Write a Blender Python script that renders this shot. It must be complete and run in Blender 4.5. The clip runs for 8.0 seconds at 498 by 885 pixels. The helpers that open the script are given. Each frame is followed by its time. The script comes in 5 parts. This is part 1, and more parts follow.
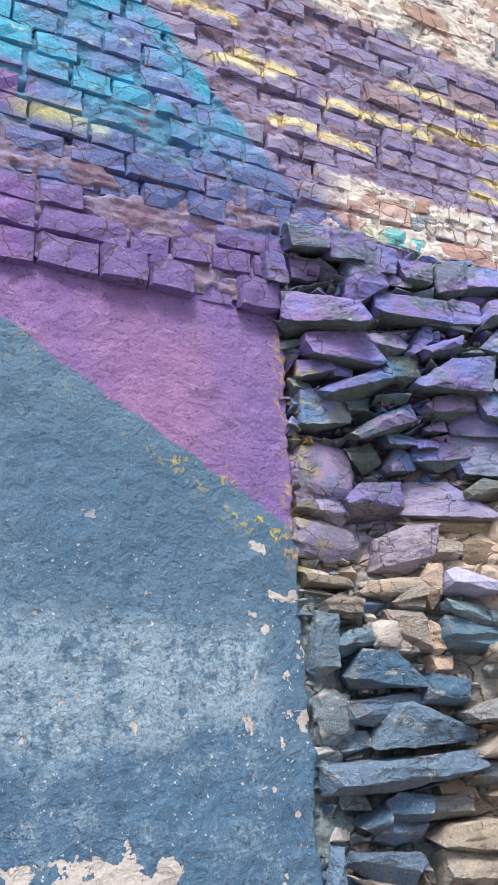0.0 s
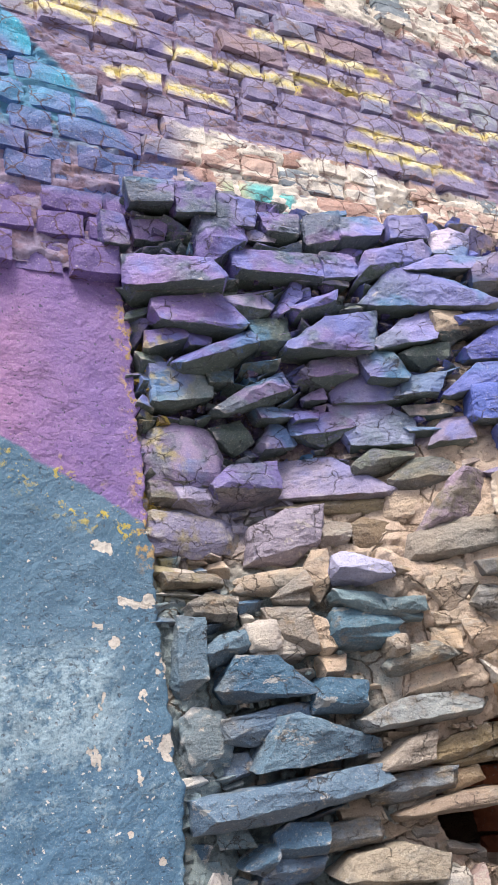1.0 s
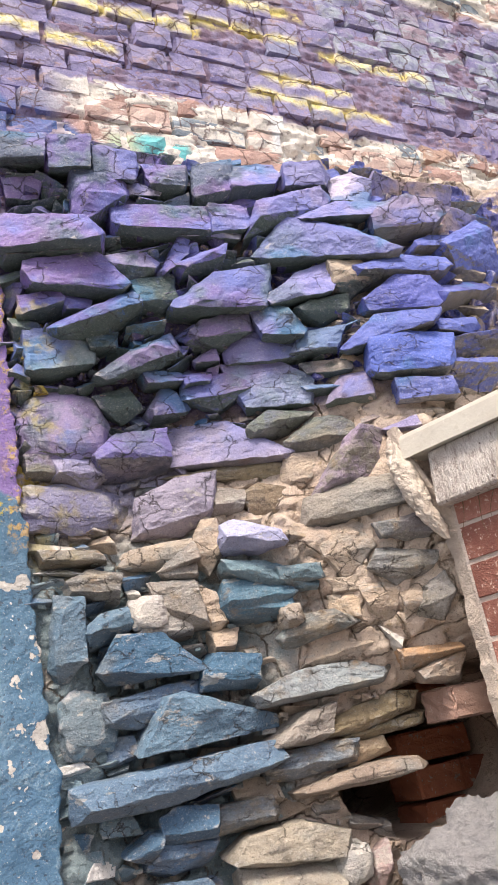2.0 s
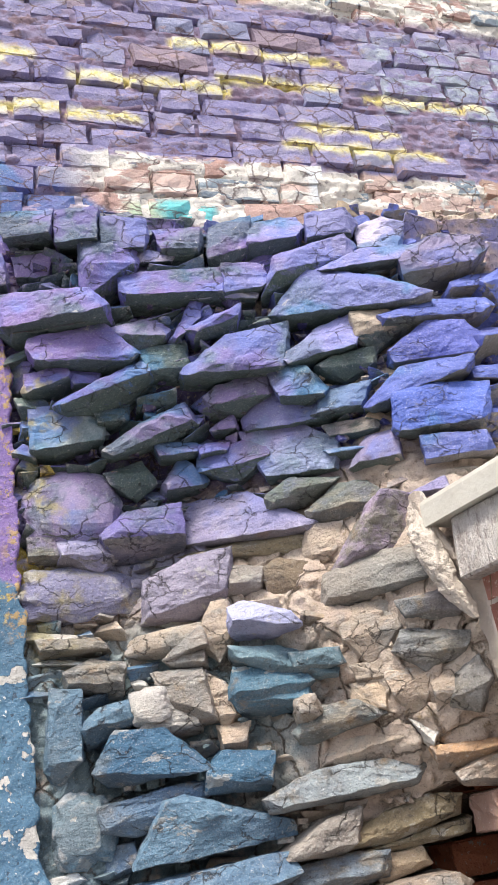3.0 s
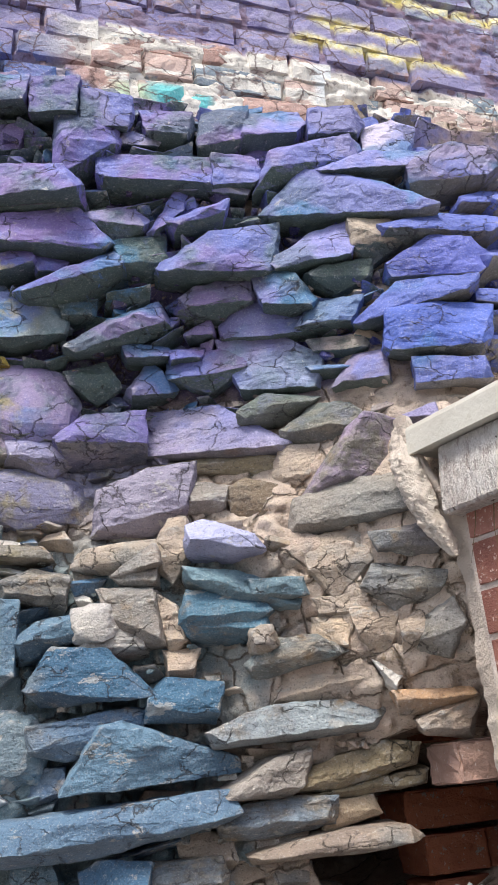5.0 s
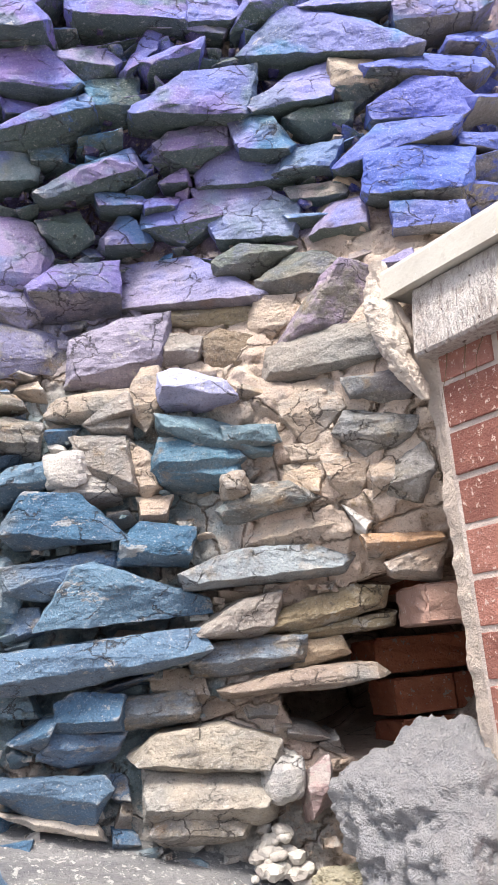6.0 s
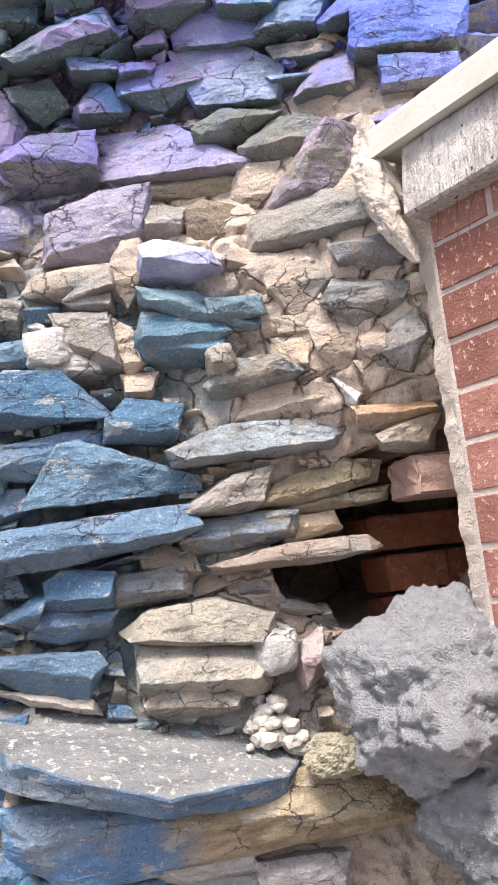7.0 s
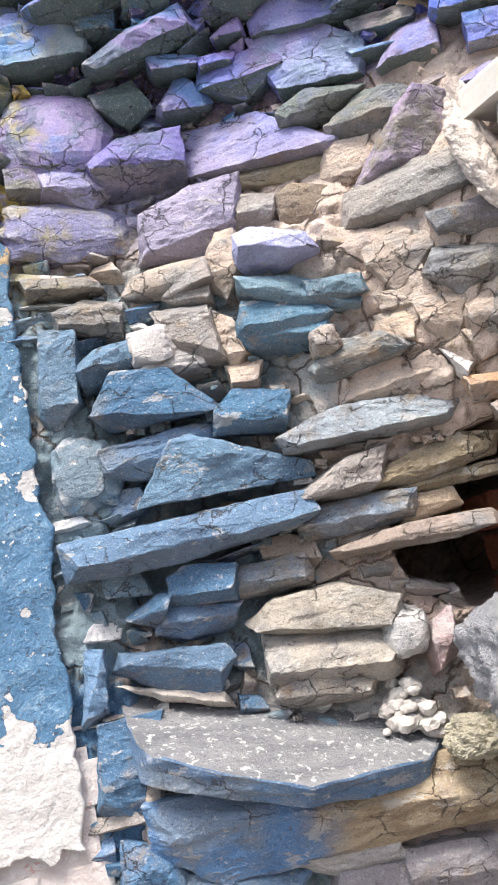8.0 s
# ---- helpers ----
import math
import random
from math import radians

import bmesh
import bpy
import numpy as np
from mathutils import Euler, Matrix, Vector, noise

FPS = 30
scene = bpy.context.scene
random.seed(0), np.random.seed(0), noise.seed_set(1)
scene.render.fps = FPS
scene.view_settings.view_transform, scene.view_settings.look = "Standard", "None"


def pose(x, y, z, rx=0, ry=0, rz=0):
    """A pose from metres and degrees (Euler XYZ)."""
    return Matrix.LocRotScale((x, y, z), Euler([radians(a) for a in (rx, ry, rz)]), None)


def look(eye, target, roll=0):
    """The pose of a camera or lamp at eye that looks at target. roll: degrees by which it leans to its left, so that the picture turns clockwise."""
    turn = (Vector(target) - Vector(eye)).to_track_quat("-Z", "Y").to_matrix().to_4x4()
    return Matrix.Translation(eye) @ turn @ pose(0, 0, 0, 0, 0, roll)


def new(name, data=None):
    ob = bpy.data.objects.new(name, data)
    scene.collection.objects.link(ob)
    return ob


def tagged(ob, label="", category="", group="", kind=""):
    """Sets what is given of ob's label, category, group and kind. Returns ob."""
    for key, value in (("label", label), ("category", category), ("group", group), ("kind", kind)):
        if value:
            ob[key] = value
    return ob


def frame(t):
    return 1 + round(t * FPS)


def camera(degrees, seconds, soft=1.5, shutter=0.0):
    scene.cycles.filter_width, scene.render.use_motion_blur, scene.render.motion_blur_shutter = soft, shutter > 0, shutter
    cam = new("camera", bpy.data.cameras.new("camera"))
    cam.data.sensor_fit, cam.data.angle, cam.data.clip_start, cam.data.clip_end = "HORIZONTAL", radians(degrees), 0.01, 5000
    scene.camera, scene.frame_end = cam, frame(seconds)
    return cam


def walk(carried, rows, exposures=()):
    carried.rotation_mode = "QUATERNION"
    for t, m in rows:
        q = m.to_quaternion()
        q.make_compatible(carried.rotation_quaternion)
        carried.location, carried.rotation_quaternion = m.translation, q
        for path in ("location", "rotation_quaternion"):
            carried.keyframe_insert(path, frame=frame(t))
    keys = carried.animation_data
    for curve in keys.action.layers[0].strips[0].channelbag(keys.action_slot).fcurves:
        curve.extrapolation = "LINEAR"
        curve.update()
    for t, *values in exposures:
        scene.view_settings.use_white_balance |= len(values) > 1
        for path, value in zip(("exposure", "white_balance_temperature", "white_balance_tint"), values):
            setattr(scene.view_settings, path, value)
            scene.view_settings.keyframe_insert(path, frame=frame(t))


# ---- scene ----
cam = camera(30.82, 8.0, soft=0.7)
ROWS = [
    (0.0, -1.1851, -1.8964, 1.4774, 109.5, 3.155, -28.7),
    (0.5, -0.9643, -1.8582, 1.443, 108.998, 6.67, -25.022),
    (1.0, -0.7635, -1.7325, 1.4543, 111.284, 8.315, -28.395),
    (1.5, -0.6423, -1.7114, 1.4306, 109.028, 9.449, -31.409),
    (1.7, -0.6081, -1.7283, 1.45, 108.741, 9.985, -30.676),
    (2.8, -0.1488, -1.7728, 1.4468, 113.675, 9.903, -17.406),
    (3.0, -0.1404, -1.7637, 1.4707, 114.861, 9.691, -16.654),
    (3.5, -0.1759, -1.7325, 1.5582, 120.181, 8.924, -17.154),
    (4.0, -0.1873, -1.6939, 1.564, 119.529, 7.357, -17.863),
    (4.5, -0.1221, -1.6269, 1.5314, 114.617, 7.387, -18.089),
    (5.0, -0.0738, -1.6063, 1.4733, 110.919, 5.691, -19.738),
    (5.2, -0.0603, -1.5964, 1.4497, 109.144, 5.821, -19.991),
    (6.3, -0.0094, -1.572, 1.3686, 102.507, 5.344, -19.496),
    (6.5, -0.0051, -1.5573, 1.3529, 100.768, 5.837, -19.947),
    (7.0, 0.0045, -1.536, 1.3264, 99.236, 6.779, -19.69),
    (7.5, 0.0119, -1.521, 1.3154, 99.726, 8.899, -17.322),
    (8.0, -0.0138, -1.5098, 1.3115, 100.15, 10.304, -12.764),
]
walk(cam, [(t, pose(x, y, z, rx, ry, rz)) for t, x, y, z, rx, ry, rz in ROWS],
     exposures=((0.0, 0.40, 6900, 11), (0.6, 0.40, 7000, 11), (1.5, 0.62, 7600, 13), (3.0, 0.62, 6900, 7), (4.0, 0.25, 6700, 6), (5.2, 0.52, 6700, 7), (6.4, 1.02, 6850, 11), (8.0, 0.99, 6600, 9)))

# ---- light ----
SUN_UP, SUN_ROUND = 62.0, 215.0
sky_world = bpy.data.worlds.new("sky_world")
scene.world = sky_world
sky_world.use_nodes = True
sky_nodes = sky_world.node_tree
sky = sky_nodes.nodes.new("ShaderNodeTexSky")
sky.sky_type, sky.sun_disc = "NISHITA", False
sky.sun_elevation, sky.sun_rotation = radians(SUN_UP), radians(SUN_ROUND)
sky.dust_density = 4.0
sky_nodes.nodes["Background"].inputs["Strength"].default_value = 0.15
sky_nodes.links.new(sky.outputs["Color"], sky_nodes.nodes["Background"].inputs["Color"])
sun_data = bpy.data.lights.new("sun", "SUN")
sun_data.energy, sun_data.angle, sun_data.color = 2.35, radians(16), (1.0, 0.97, 0.93)
sun = new("sun", sun_data)
sun.matrix_world = look((-2.7, -4.6, 11.4), (0.2, 0.0, 2.2))


# ---- materials ----
class Net:
    """Short hand for a node tree of one material."""

    def __init__(self, name):
        self.mat = bpy.data.materials.new(name)
        self.mat.use_nodes = True
        self.tree = self.mat.node_tree
        self.bsdf = self.tree.nodes["Principled BSDF"]
        self.geo = self.tree.nodes.new("ShaderNodeNewGeometry")
        self.pos = self.geo.outputs["Position"]

    def put(self, kind, **ins):
        n = self.tree.nodes.new(kind)
        for k, v in ins.items():
            self.plug(n.inputs[k.replace("_", " ")], v)
        return n

    def plug(self, socket, v):
        if isinstance(v, bpy.types.NodeSocket):
            self.tree.links.new(v, socket)
        elif isinstance(v, tuple) and len(v) == 3 and socket.type == "RGBA":
            socket.default_value = (*v, 1.0)
        else:
            socket.default_value = v

    def math(self, op, a, b=0.0, c=0.0):
        n = self.tree.nodes.new("ShaderNodeMath")
        n.operation = op
        for s, v in zip(n.inputs, (a, b, c)):
            self.plug(s, v)
        return n.outputs[0]

    def add(self, a, b):
        return self.math("ADD", a, b)

    def mul(self, a, b):
        return self.math("MULTIPLY", a, b)

    def top(self, a, b):
        return self.math("MAXIMUM", a, b)

    def noise(self, scale, detail=4.0, rough=0.6, at=None, stretch=None):
        at = at or self.pos
        if stretch:
            n = self.tree.nodes.new("ShaderNodeVectorMath")
            n.operation = "MULTIPLY"
            self.plug(n.inputs[0], at)
            n.inputs[1].default_value = stretch
            at = n.outputs[0]
        n = self.put("ShaderNodeTexNoise", Vector=at, Scale=scale, Detail=detail, Roughness=rough)
        return n.outputs["Fac"]

    def step(self, v, lo, hi, a=0.0, b=1.0):
        n = self.tree.nodes.new("ShaderNodeMapRange")
        n.interpolation_type = "SMOOTHSTEP"
        for s, x in zip(n.inputs, (v, lo, hi, a, b)):
            self.plug(s, x)
        return n.outputs[0]

    def mix(self, f, a, b, how="MIX"):
        n = self.tree.nodes.new("ShaderNodeMix")
        n.data_type, n.blend_type = "RGBA", how
        self.plug(n.inputs[0], f)
        self.plug(n.inputs[6], a)
        self.plug(n.inputs[7], b)
        return n.outputs[2]

    def wobbled(self, amount, scale):
        """World x and z, pushed about by noise, for uneven painted borders."""
        n = self.put("ShaderNodeTexNoise", Vector=self.pos, Scale=scale, Detail=5.0, Roughness=0.65)
        sub = self.tree.nodes.new("ShaderNodeVectorMath")
        sub.operation = "MULTIPLY_ADD"
        self.plug(sub.inputs[0], n.outputs["Color"])
        sub.inputs[1].default_value = (amount, amount, amount)
        off = self.tree.nodes.new("ShaderNodeVectorMath")
        self.plug(off.inputs[0], self.pos)
        off.inputs[1].default_value = (-amount / 2, -amount / 2, -amount / 2)
        self.plug(sub.inputs[2], off.outputs[0])
        sep = self.put("ShaderNodeSeparateXYZ", Vector=sub.outputs[0])
        return sep.outputs[0], sep.outputs[2]

    def band(self, v, lo, hi, soft):
        return self.mul(self.step(v, lo - soft, lo + soft), self.step(v, hi - soft, hi + soft, 1.0, 0.0))

    def patch(self, x, z, x0, x1, z0, z1, soft=0.02):
        return self.mul(self.band(x, x0, x1, soft), self.band(z, z0, z1, soft))

    def cracks(self, scale, stretch, width, lack):
        """Thin broken lines where a surface has split; lack: how much of it stays whole."""
        bend = self.put("ShaderNodeTexNoise", Vector=self.pos, Scale=scale * 1.4, Detail=5.0, Roughness=0.65)
        at = self.tree.nodes.new("ShaderNodeVectorMath")
        at.operation = "MULTIPLY_ADD"
        self.plug(at.inputs[0], bend.outputs["Color"])
        at.inputs[1].default_value = (0.045, 0.045, 0.045)
        self.plug(at.inputs[2], self.pos)
        wide = self.tree.nodes.new("ShaderNodeVectorMath")
        wide.operation = "MULTIPLY"
        self.plug(wide.inputs[0], at.outputs[0])
        wide.inputs[1].default_value = stretch
        cell = self.tree.nodes.new("ShaderNodeTexVoronoi")
        cell.feature = "DISTANCE_TO_EDGE"
        self.plug(cell.inputs["Vector"], wide.outputs[0])
        cell.inputs["Scale"].default_value = scale
        edge = self.step(cell.outputs["Distance"], 0.0, width, 1.0, 0.0)
        return self.mul(edge, self.step(self.noise(scale * 0.6, 3.0, 0.6), lack, lack + 0.08))

    def speckle(self, color, much):
        """Sand-sized grains, lighter and darker than the coat."""
        grain = self.noise(330.0, 3.0, 0.7)
        color = self.mix(self.step(grain, 0.56, 0.68, 0.0, much), color, self.mix(0.45, color, (0.92, 0.90, 0.88)))
        return self.mix(self.step(grain, 0.44, 0.33, 0.0, much), color, self.mix(0.75, color, (0.03, 0.03, 0.04)))

    def finish(self, color, rough, height, depth, spec=0.35):
        self.plug(self.bsdf.inputs["Base Color"], color)
        self.plug(self.bsdf.inputs["Roughness"], rough)
        self.bsdf.inputs["Specular IOR Level"].default_value = spec
        bump = self.put("ShaderNodeBump", Height=height, Distance=depth)
        bump.inputs["Strength"].default_value = 1.0
        self.plug(self.bsdf.inputs["Normal"], bump.outputs[0])
        return self.mat


def strokes(n, x, z):
    """Yellow brush strokes that run along the courses."""
    spots = None
    for x0, x1, z0 in ((0.03, 0.40, 3.290), (0.22, 0.68, 3.425), (0.52, 1.06, 3.592), (0.64, 1.01, 3.475), (1.10, 1.52, 3.455),
                       (0.86, 1.18, 3.312), (-0.10, 0.13, 3.490), (0.80, 1.30, 3.238), (-0.30, -0.05, 3.62), (-0.18, 0.05, 3.45)):
        p = n.patch(x, z, x0, x1, z0 - 0.016, z0 + 0.016, 0.016)
        spots = p if spots is None else n.top(spots, p)
    return spots


def brick_paint():
    """The mural over the old brickwork: violet ground, cyan wedge, yellow strokes, bare pink and limewashed bands."""
    n = Net("painted_brick")
    rand = n.math("FRACT", n.add(n.put("ShaderNodeObjectInfo").outputs["Random"], n.geo.outputs["Random Per Island"]))
    x, z = n.wobbled(0.07, 9.0)
    fine = n.noise(60.0, 6.0, 0.7)
    mid = n.noise(14.0, 5.0, 0.65)
    big = n.noise(3.5, 3.0, 0.5)
    streak = n.noise(18.0, 5.0, 0.68, stretch=(0.75, 1.0, 1.5))
    brick = n.mix(rand, (0.46, 0.28, 0.25), (0.66, 0.50, 0.46))
    brick = n.mix(n.step(mid, 0.56, 0.70), brick, (0.40, 0.18, 0.13))
    ground = n.mix(rand, (0.22, 0.20, 0.42), (0.33, 0.31, 0.55))
    ground = n.mix(n.step(mid, 0.42, 0.66), ground, (0.36, 0.33, 0.52))
    ground = n.mix(n.step(n.math("FRACT", n.mul(rand, 7.3)), 0.78, 0.82, 0.0, 0.75), ground, (0.36, 0.26, 0.30))
    ground = n.mix(n.step(n.math("FRACT", n.mul(rand, 3.7)), 0.75, 0.80, 0.0, 0.7), ground, (0.30, 0.33, 0.50))
    ground = n.mix(n.step(streak, 0.55, 0.66), ground, (0.40, 0.28, 0.30))
    col = ground
    # deeper violet below, towards the ledge
    col = n.mix(n.step(z, 3.02, 2.90), col, n.mix(mid, (0.15, 0.11, 0.35), (0.24, 0.18, 0.45)))
    # cyan wedge with a blue lower part
    edge = n.add(x, n.mul(z, 0.84))
    wedge = n.mul(n.step(edge, 2.64, 2.61), n.step(z, 2.86, 3.04))
    cyan = n.mix(n.step(z, 3.02, 3.24), (0.14, 0.19, 0.46), (0.05, 0.48, 0.74))
    cyan = n.mix(n.step(big, 0.45, 0.62), cyan, (0.16, 0.27, 0.58))
    cyan = n.mix(n.step(streak, 0.60, 0.72), cyan, (0.42, 0.60, 0.68))
    col = n.mix(wedge, col, cyan)
    col = n.mix(n.mul(n.patch(x, z, -0.95, -0.70, 2.6, 3.20, 0.03), 0.9), col, (0.25, 0.14, 0.44))
    col = n.mix(n.mul(n.patch(x, z, -0.74, -0.50, 2.91, 3.10, 0.03), n.step(mid, 0.25, 0.5)), col, (0.55, 0.55, 0.24))
    col = n.mix(n.mul(n.patch(x, z, -0.60, -0.50, 2.98, 3.10, 0.02), 0.8), col, (0.40, 0.55, 0.55))
    # cool pale wash at the far end
    col = n.mix(n.mul(n.patch(x, z, 1.15, 2.3, 3.35, 3.72, 0.08), n.step(streak, 0.42, 0.6)), col, (0.44, 0.50, 0.60))
    # yellow strokes along the courses
    spots = n.mul(strokes(n, x, z), n.step(mid, 0.28, 0.46))
    col = n.mix(spots, col, n.mix(n.step(fine, 0.4, 0.6), (0.86, 0.74, 0.26), (0.90, 0.86, 0.66)))
    foot_blue = n.mul(n.step(n.add(x, n.mul(z, 1.35)), 4.31, 4.25), n.step(z, 2.84, 2.88))
    col = n.mix(n.mul(foot_blue, n.step(z, 3.08, 3.02)), col, n.mix(n.step(mid, 0.40, 0.60), (0.10, 0.17, 0.42), (0.17, 0.20, 0.46)))
    # bare pink brick and limewash: one low band, and all above
    low = n.mul(n.mul(n.step(z, 2.92, 2.96), n.step(z, 3.165, 3.15, 0.0, 1.0)), n.step(x, 0.14, 0.30))
    high = n.step(z, 3.79, 3.83)
    low = n.mul(low, n.add(1.0, n.mul(foot_blue, -1.0)))
    bare = n.top(low, high)
    wash = n.step(n.add(n.mul(n.noise(11.0, 5.0, 0.62, stretch=(0.7, 1.0, 1.5)), 1.0), n.mul(n.math("FRACT", n.mul(rand, 5.1)), 0.20)), 0.63, 0.67)
    brick = n.mix(n.step(n.math("FRACT", n.mul(rand, 9.7)), 0.84, 0.86), brick, (0.25, 0.31, 0.38))
    brick = n.mix(n.step(n.math("FRACT", n.mul(rand, 13.3)), 0.86, 0.88), brick, (0.50, 0.34, 0.28))
    wash = n.top(wash, n.step(n.noise(4.2, 5.0, 0.66, stretch=(0.45, 1.0, 2.4)), 0.53, 0.57))
    limed = n.mix(wash, brick, n.mix(fine, (0.74, 0.69, 0.64), (0.92, 0.90, 0.87)))
    limed = n.mix(n.mul(n.step(mid, 0.60, 0.66), 0.7), limed, (0.25, 0.37, 0.48))
    limed = n.mix(n.mul(n.step(big, 0.60, 0.68), n.step(x, 0.5, 0.3)), limed, (0.22, 0.40, 0.50))
    col = n.mix(bare, col, limed)
    col = n.mix(n.patch(x, z, 0.84, 0.97, 3.05, 3.15, 0.02), col, (0.85, 0.88, 0.92))
    col = n.mix(n.patch(x, z, 0.33, 0.43, 2.93, 2.995, 0.02), col, (0.58, 0.70, 0.52))
    col = n.mix(n.patch(x, z, 0.41, 0.56, 2.925, 3.010, 0.02), col, (0.16, 0.62, 0.66))
    # violet line and yellow field at the top
    col = n.mix(n.patch(x, z, 0.45, 2.6, 4.285, 4.36, 0.025), col, (0.34, 0.20, 0.66))
    col = n.mix(n.mul(n.step(z, 4.54, 4.58), n.step(mid, 0.3, 0.5)), col, (0.72, 0.64, 0.22))
    col = n.mix(n.mul(n.step(fine, 0.62, 0.72), 0.55), col, (0.40, 0.27, 0.24))
    col = n.mix(n.step(fine, 0.44, 0.34, 0.0, 0.5), col, n.mix(0.6, col, (0.05, 0.03, 0.05)))
    col = n.mix(n.step(n.noise(170.0, 3.0, 0.6), 0.62, 0.70, 0.0, 0.5), col, (0.70, 0.66, 0.68))
    line = n.cracks(11.0, (1.0, 1.0, 1.4), 0.045, 0.42)
    col = n.mix(n.mul(line, 0.85), col, (0.10, 0.05, 0.05))
    col = n.speckle(col, 0.35)
    height = n.add(n.mul(mid, 0.7), n.add(n.mul(fine, 0.55), n.add(n.mul(streak, 0.25), n.mul(n.noise(32.0, 5.0, 0.65), 0.6))))
    return n.finish(col, n.step(fine, 0.3, 0.7, 0.55, 0.85), height, 0.011)


def plaster_paint():
    """Smooth render painted in two fields along a slanting border, flaking to white."""
    n = Net("painted_plaster")
    x, z = n.wobbled(0.05, 12.0)
    fine = n.noise(140.0, 5.0, 0.7)
    grit = n.noise(45.0, 6.0, 0.7)
    mid = n.noise(9.0, 5.0, 0.6)
    big = n.noise(2.6, 3.0, 0.55)
    slant = n.add(z, n.mul(x, 0.60))
    above = n.step(slant, 2.022, 2.036)
    violet = n.mix(n.step(mid, 0.35, 0.65), (0.26, 0.15, 0.43), (0.33, 0.19, 0.46))
    violet = n.mix(n.mul(n.patch(x, z, -0.46, -0.20, 2.18, 2.56, 0.12), n.step(big, 0.35, 0.6)), violet, (0.37, 0.20, 0.43))
    violet = n.mix(n.step(grit, 0.60, 0.70, 0.0, 0.5), violet, (0.24, 0.13, 0.38))
    violet = n.mix(n.step(x, -0.36, -0.04, 0.0, 0.5), violet, (0.20, 0.15, 0.44))
    steel = n.mix(n.step(big, 0.40, 0.62), (0.07, 0.18, 0.30), (0.11, 0.23, 0.36))
    steel = n.mix(n.step(grit, 0.56, 0.68, 0.0, 0.6), steel, (0.07, 0.16, 0.27))
    # chalky bloom in the lower middle, and a deep blue foot
    bloom = n.mul(n.band(n.add(z, n.mul(n.add(big, -0.5), 0.3)), 1.52, 1.80, 0.06), n.step(n.add(n.mul(grit, 0.6), n.mul(mid, 0.5)), 0.47, 0.57))
    bloom = n.mul(bloom, n.step(x, -0.04, -0.14))
    steel = n.mix(n.mul(n.step(z, 1.70, 1.40), 0.85), steel, n.mix(mid, (0.05, 0.15, 0.29), (0.11, 0.25, 0.40)))
    steel = n.mix(n.mul(n.mul(bloom, n.step(fine, 0.38, 0.54, 0.45, 1.0)), 0.72), steel, (0.40, 0.57, 0.70))
    pale = n.mul(n.step(z, 1.62, 1.45), n.step(n.add(n.mul(mid, 0.6), n.mul(grit, 0.5)), 0.54, 0.66))
    steel = n.mix(n.mul(n.mul(pale, n.step(fine, 0.42, 0.56)), 0.5), steel, (0.38, 0.52, 0.62))
    col = n.mix(above, steel, violet)
    # yellow flecks along the border
    near = n.band(slant, 1.94, 2.06, 0.04)
    col = n.mix(n.mul(n.mul(near, n.step(grit, 0.565, 0.60)), n.mul(n.step(mid, 0.44, 0.54), n.step(x, -0.55, -0.10, 0.25, 1.0))), col, (0.55, 0.46, 0.10))
    rim = n.mul(n.step(x, -0.035, 0.005), n.band(z, 1.92, 2.6, 0.05))
    col = n.mix(n.mul(rim, n.step(grit, 0.50, 0.58)), col, (0.50, 0.34, 0.16))
    # flakes down to the white coat, more at the foot and the edge
    pits = n.noise(85.0, 3.0, 0.55)
    col = n.mix(n.mul(n.step(pits, 0.665, 0.685), n.band(z, 1.25, 1.95, 0.15)), col, (0.62, 0.64, 0.66))
    col = n.mix(n.step(pits, 0.36, 0.33, 0.0, 0.75), col, (0.05, 0.07, 0.11))
    foot = n.step(n.add(z, n.step(x, -0.4, -0.2, 0.0, 0.12)), 1.40, 1.22, 0.0, 0.28)
    chip = n.add(n.mul(n.noise(17.0, 3.0, 0.5), 0.8), n.mul(n.noise(70.0, 4.0, 0.6), 0.2))
    side = n.mul(n.step(x, -0.30, -0.02), n.band(z, 1.45, 1.95, 0.1))
    chip = n.add(chip, n.add(foot, n.mul(side, 0.07)))
    low = n.mul(n.step(z, 1.09, 0.99, 0.0, 0.25), n.step(x, -0.25, -0.10))
    flake = n.step(n.add(chip, low), 0.655, 0.665)
    flake = n.mul(flake, n.step(z, 2.1, 1.95))
    col = n.mix(flake, col, (0.66, 0.64, 0.62))
    col = n.mix(n.step(fine, 0.60, 0.70, 0.0, 0.5), col, n.mix(0.45, col, (0.75, 0.78, 0.82)))
    col = n.mix(n.step(fine, 0.42, 0.34, 0.0, 0.5), col, n.mix(0.55, col, (0.03, 0.05, 0.08)))
    crack = n.noise(7.0, 6.0, 0.6, stretch=(0.6, 1.0, 1.6))
    crack = n.step(n.math("ABSOLUTE", n.add(crack, -0.5)), 0.0, 0.006, 1.0, 0.0)
    crack = n.mul(crack, n.step(big, 0.48, 0.56))
    col = n.mix(n.mul(crack, 0.25), col, (0.05, 0.05, 0.09))
    col = n.speckle(col, 0.4)
    height = n.add(n.add(n.mul(mid, 0.7), n.mul(grit, 0.8)), n.add(n.mul(fine, 0.28), n.add(n.mul(flake, -0.35), n.mul(pits, 0.5))))
    height = n.add(height, n.mul(crack, -0.3))
    return n.finish(col, n.step(grit, 0.3, 0.7, 0.45, 0.75), height, 0.0075, 0.45)


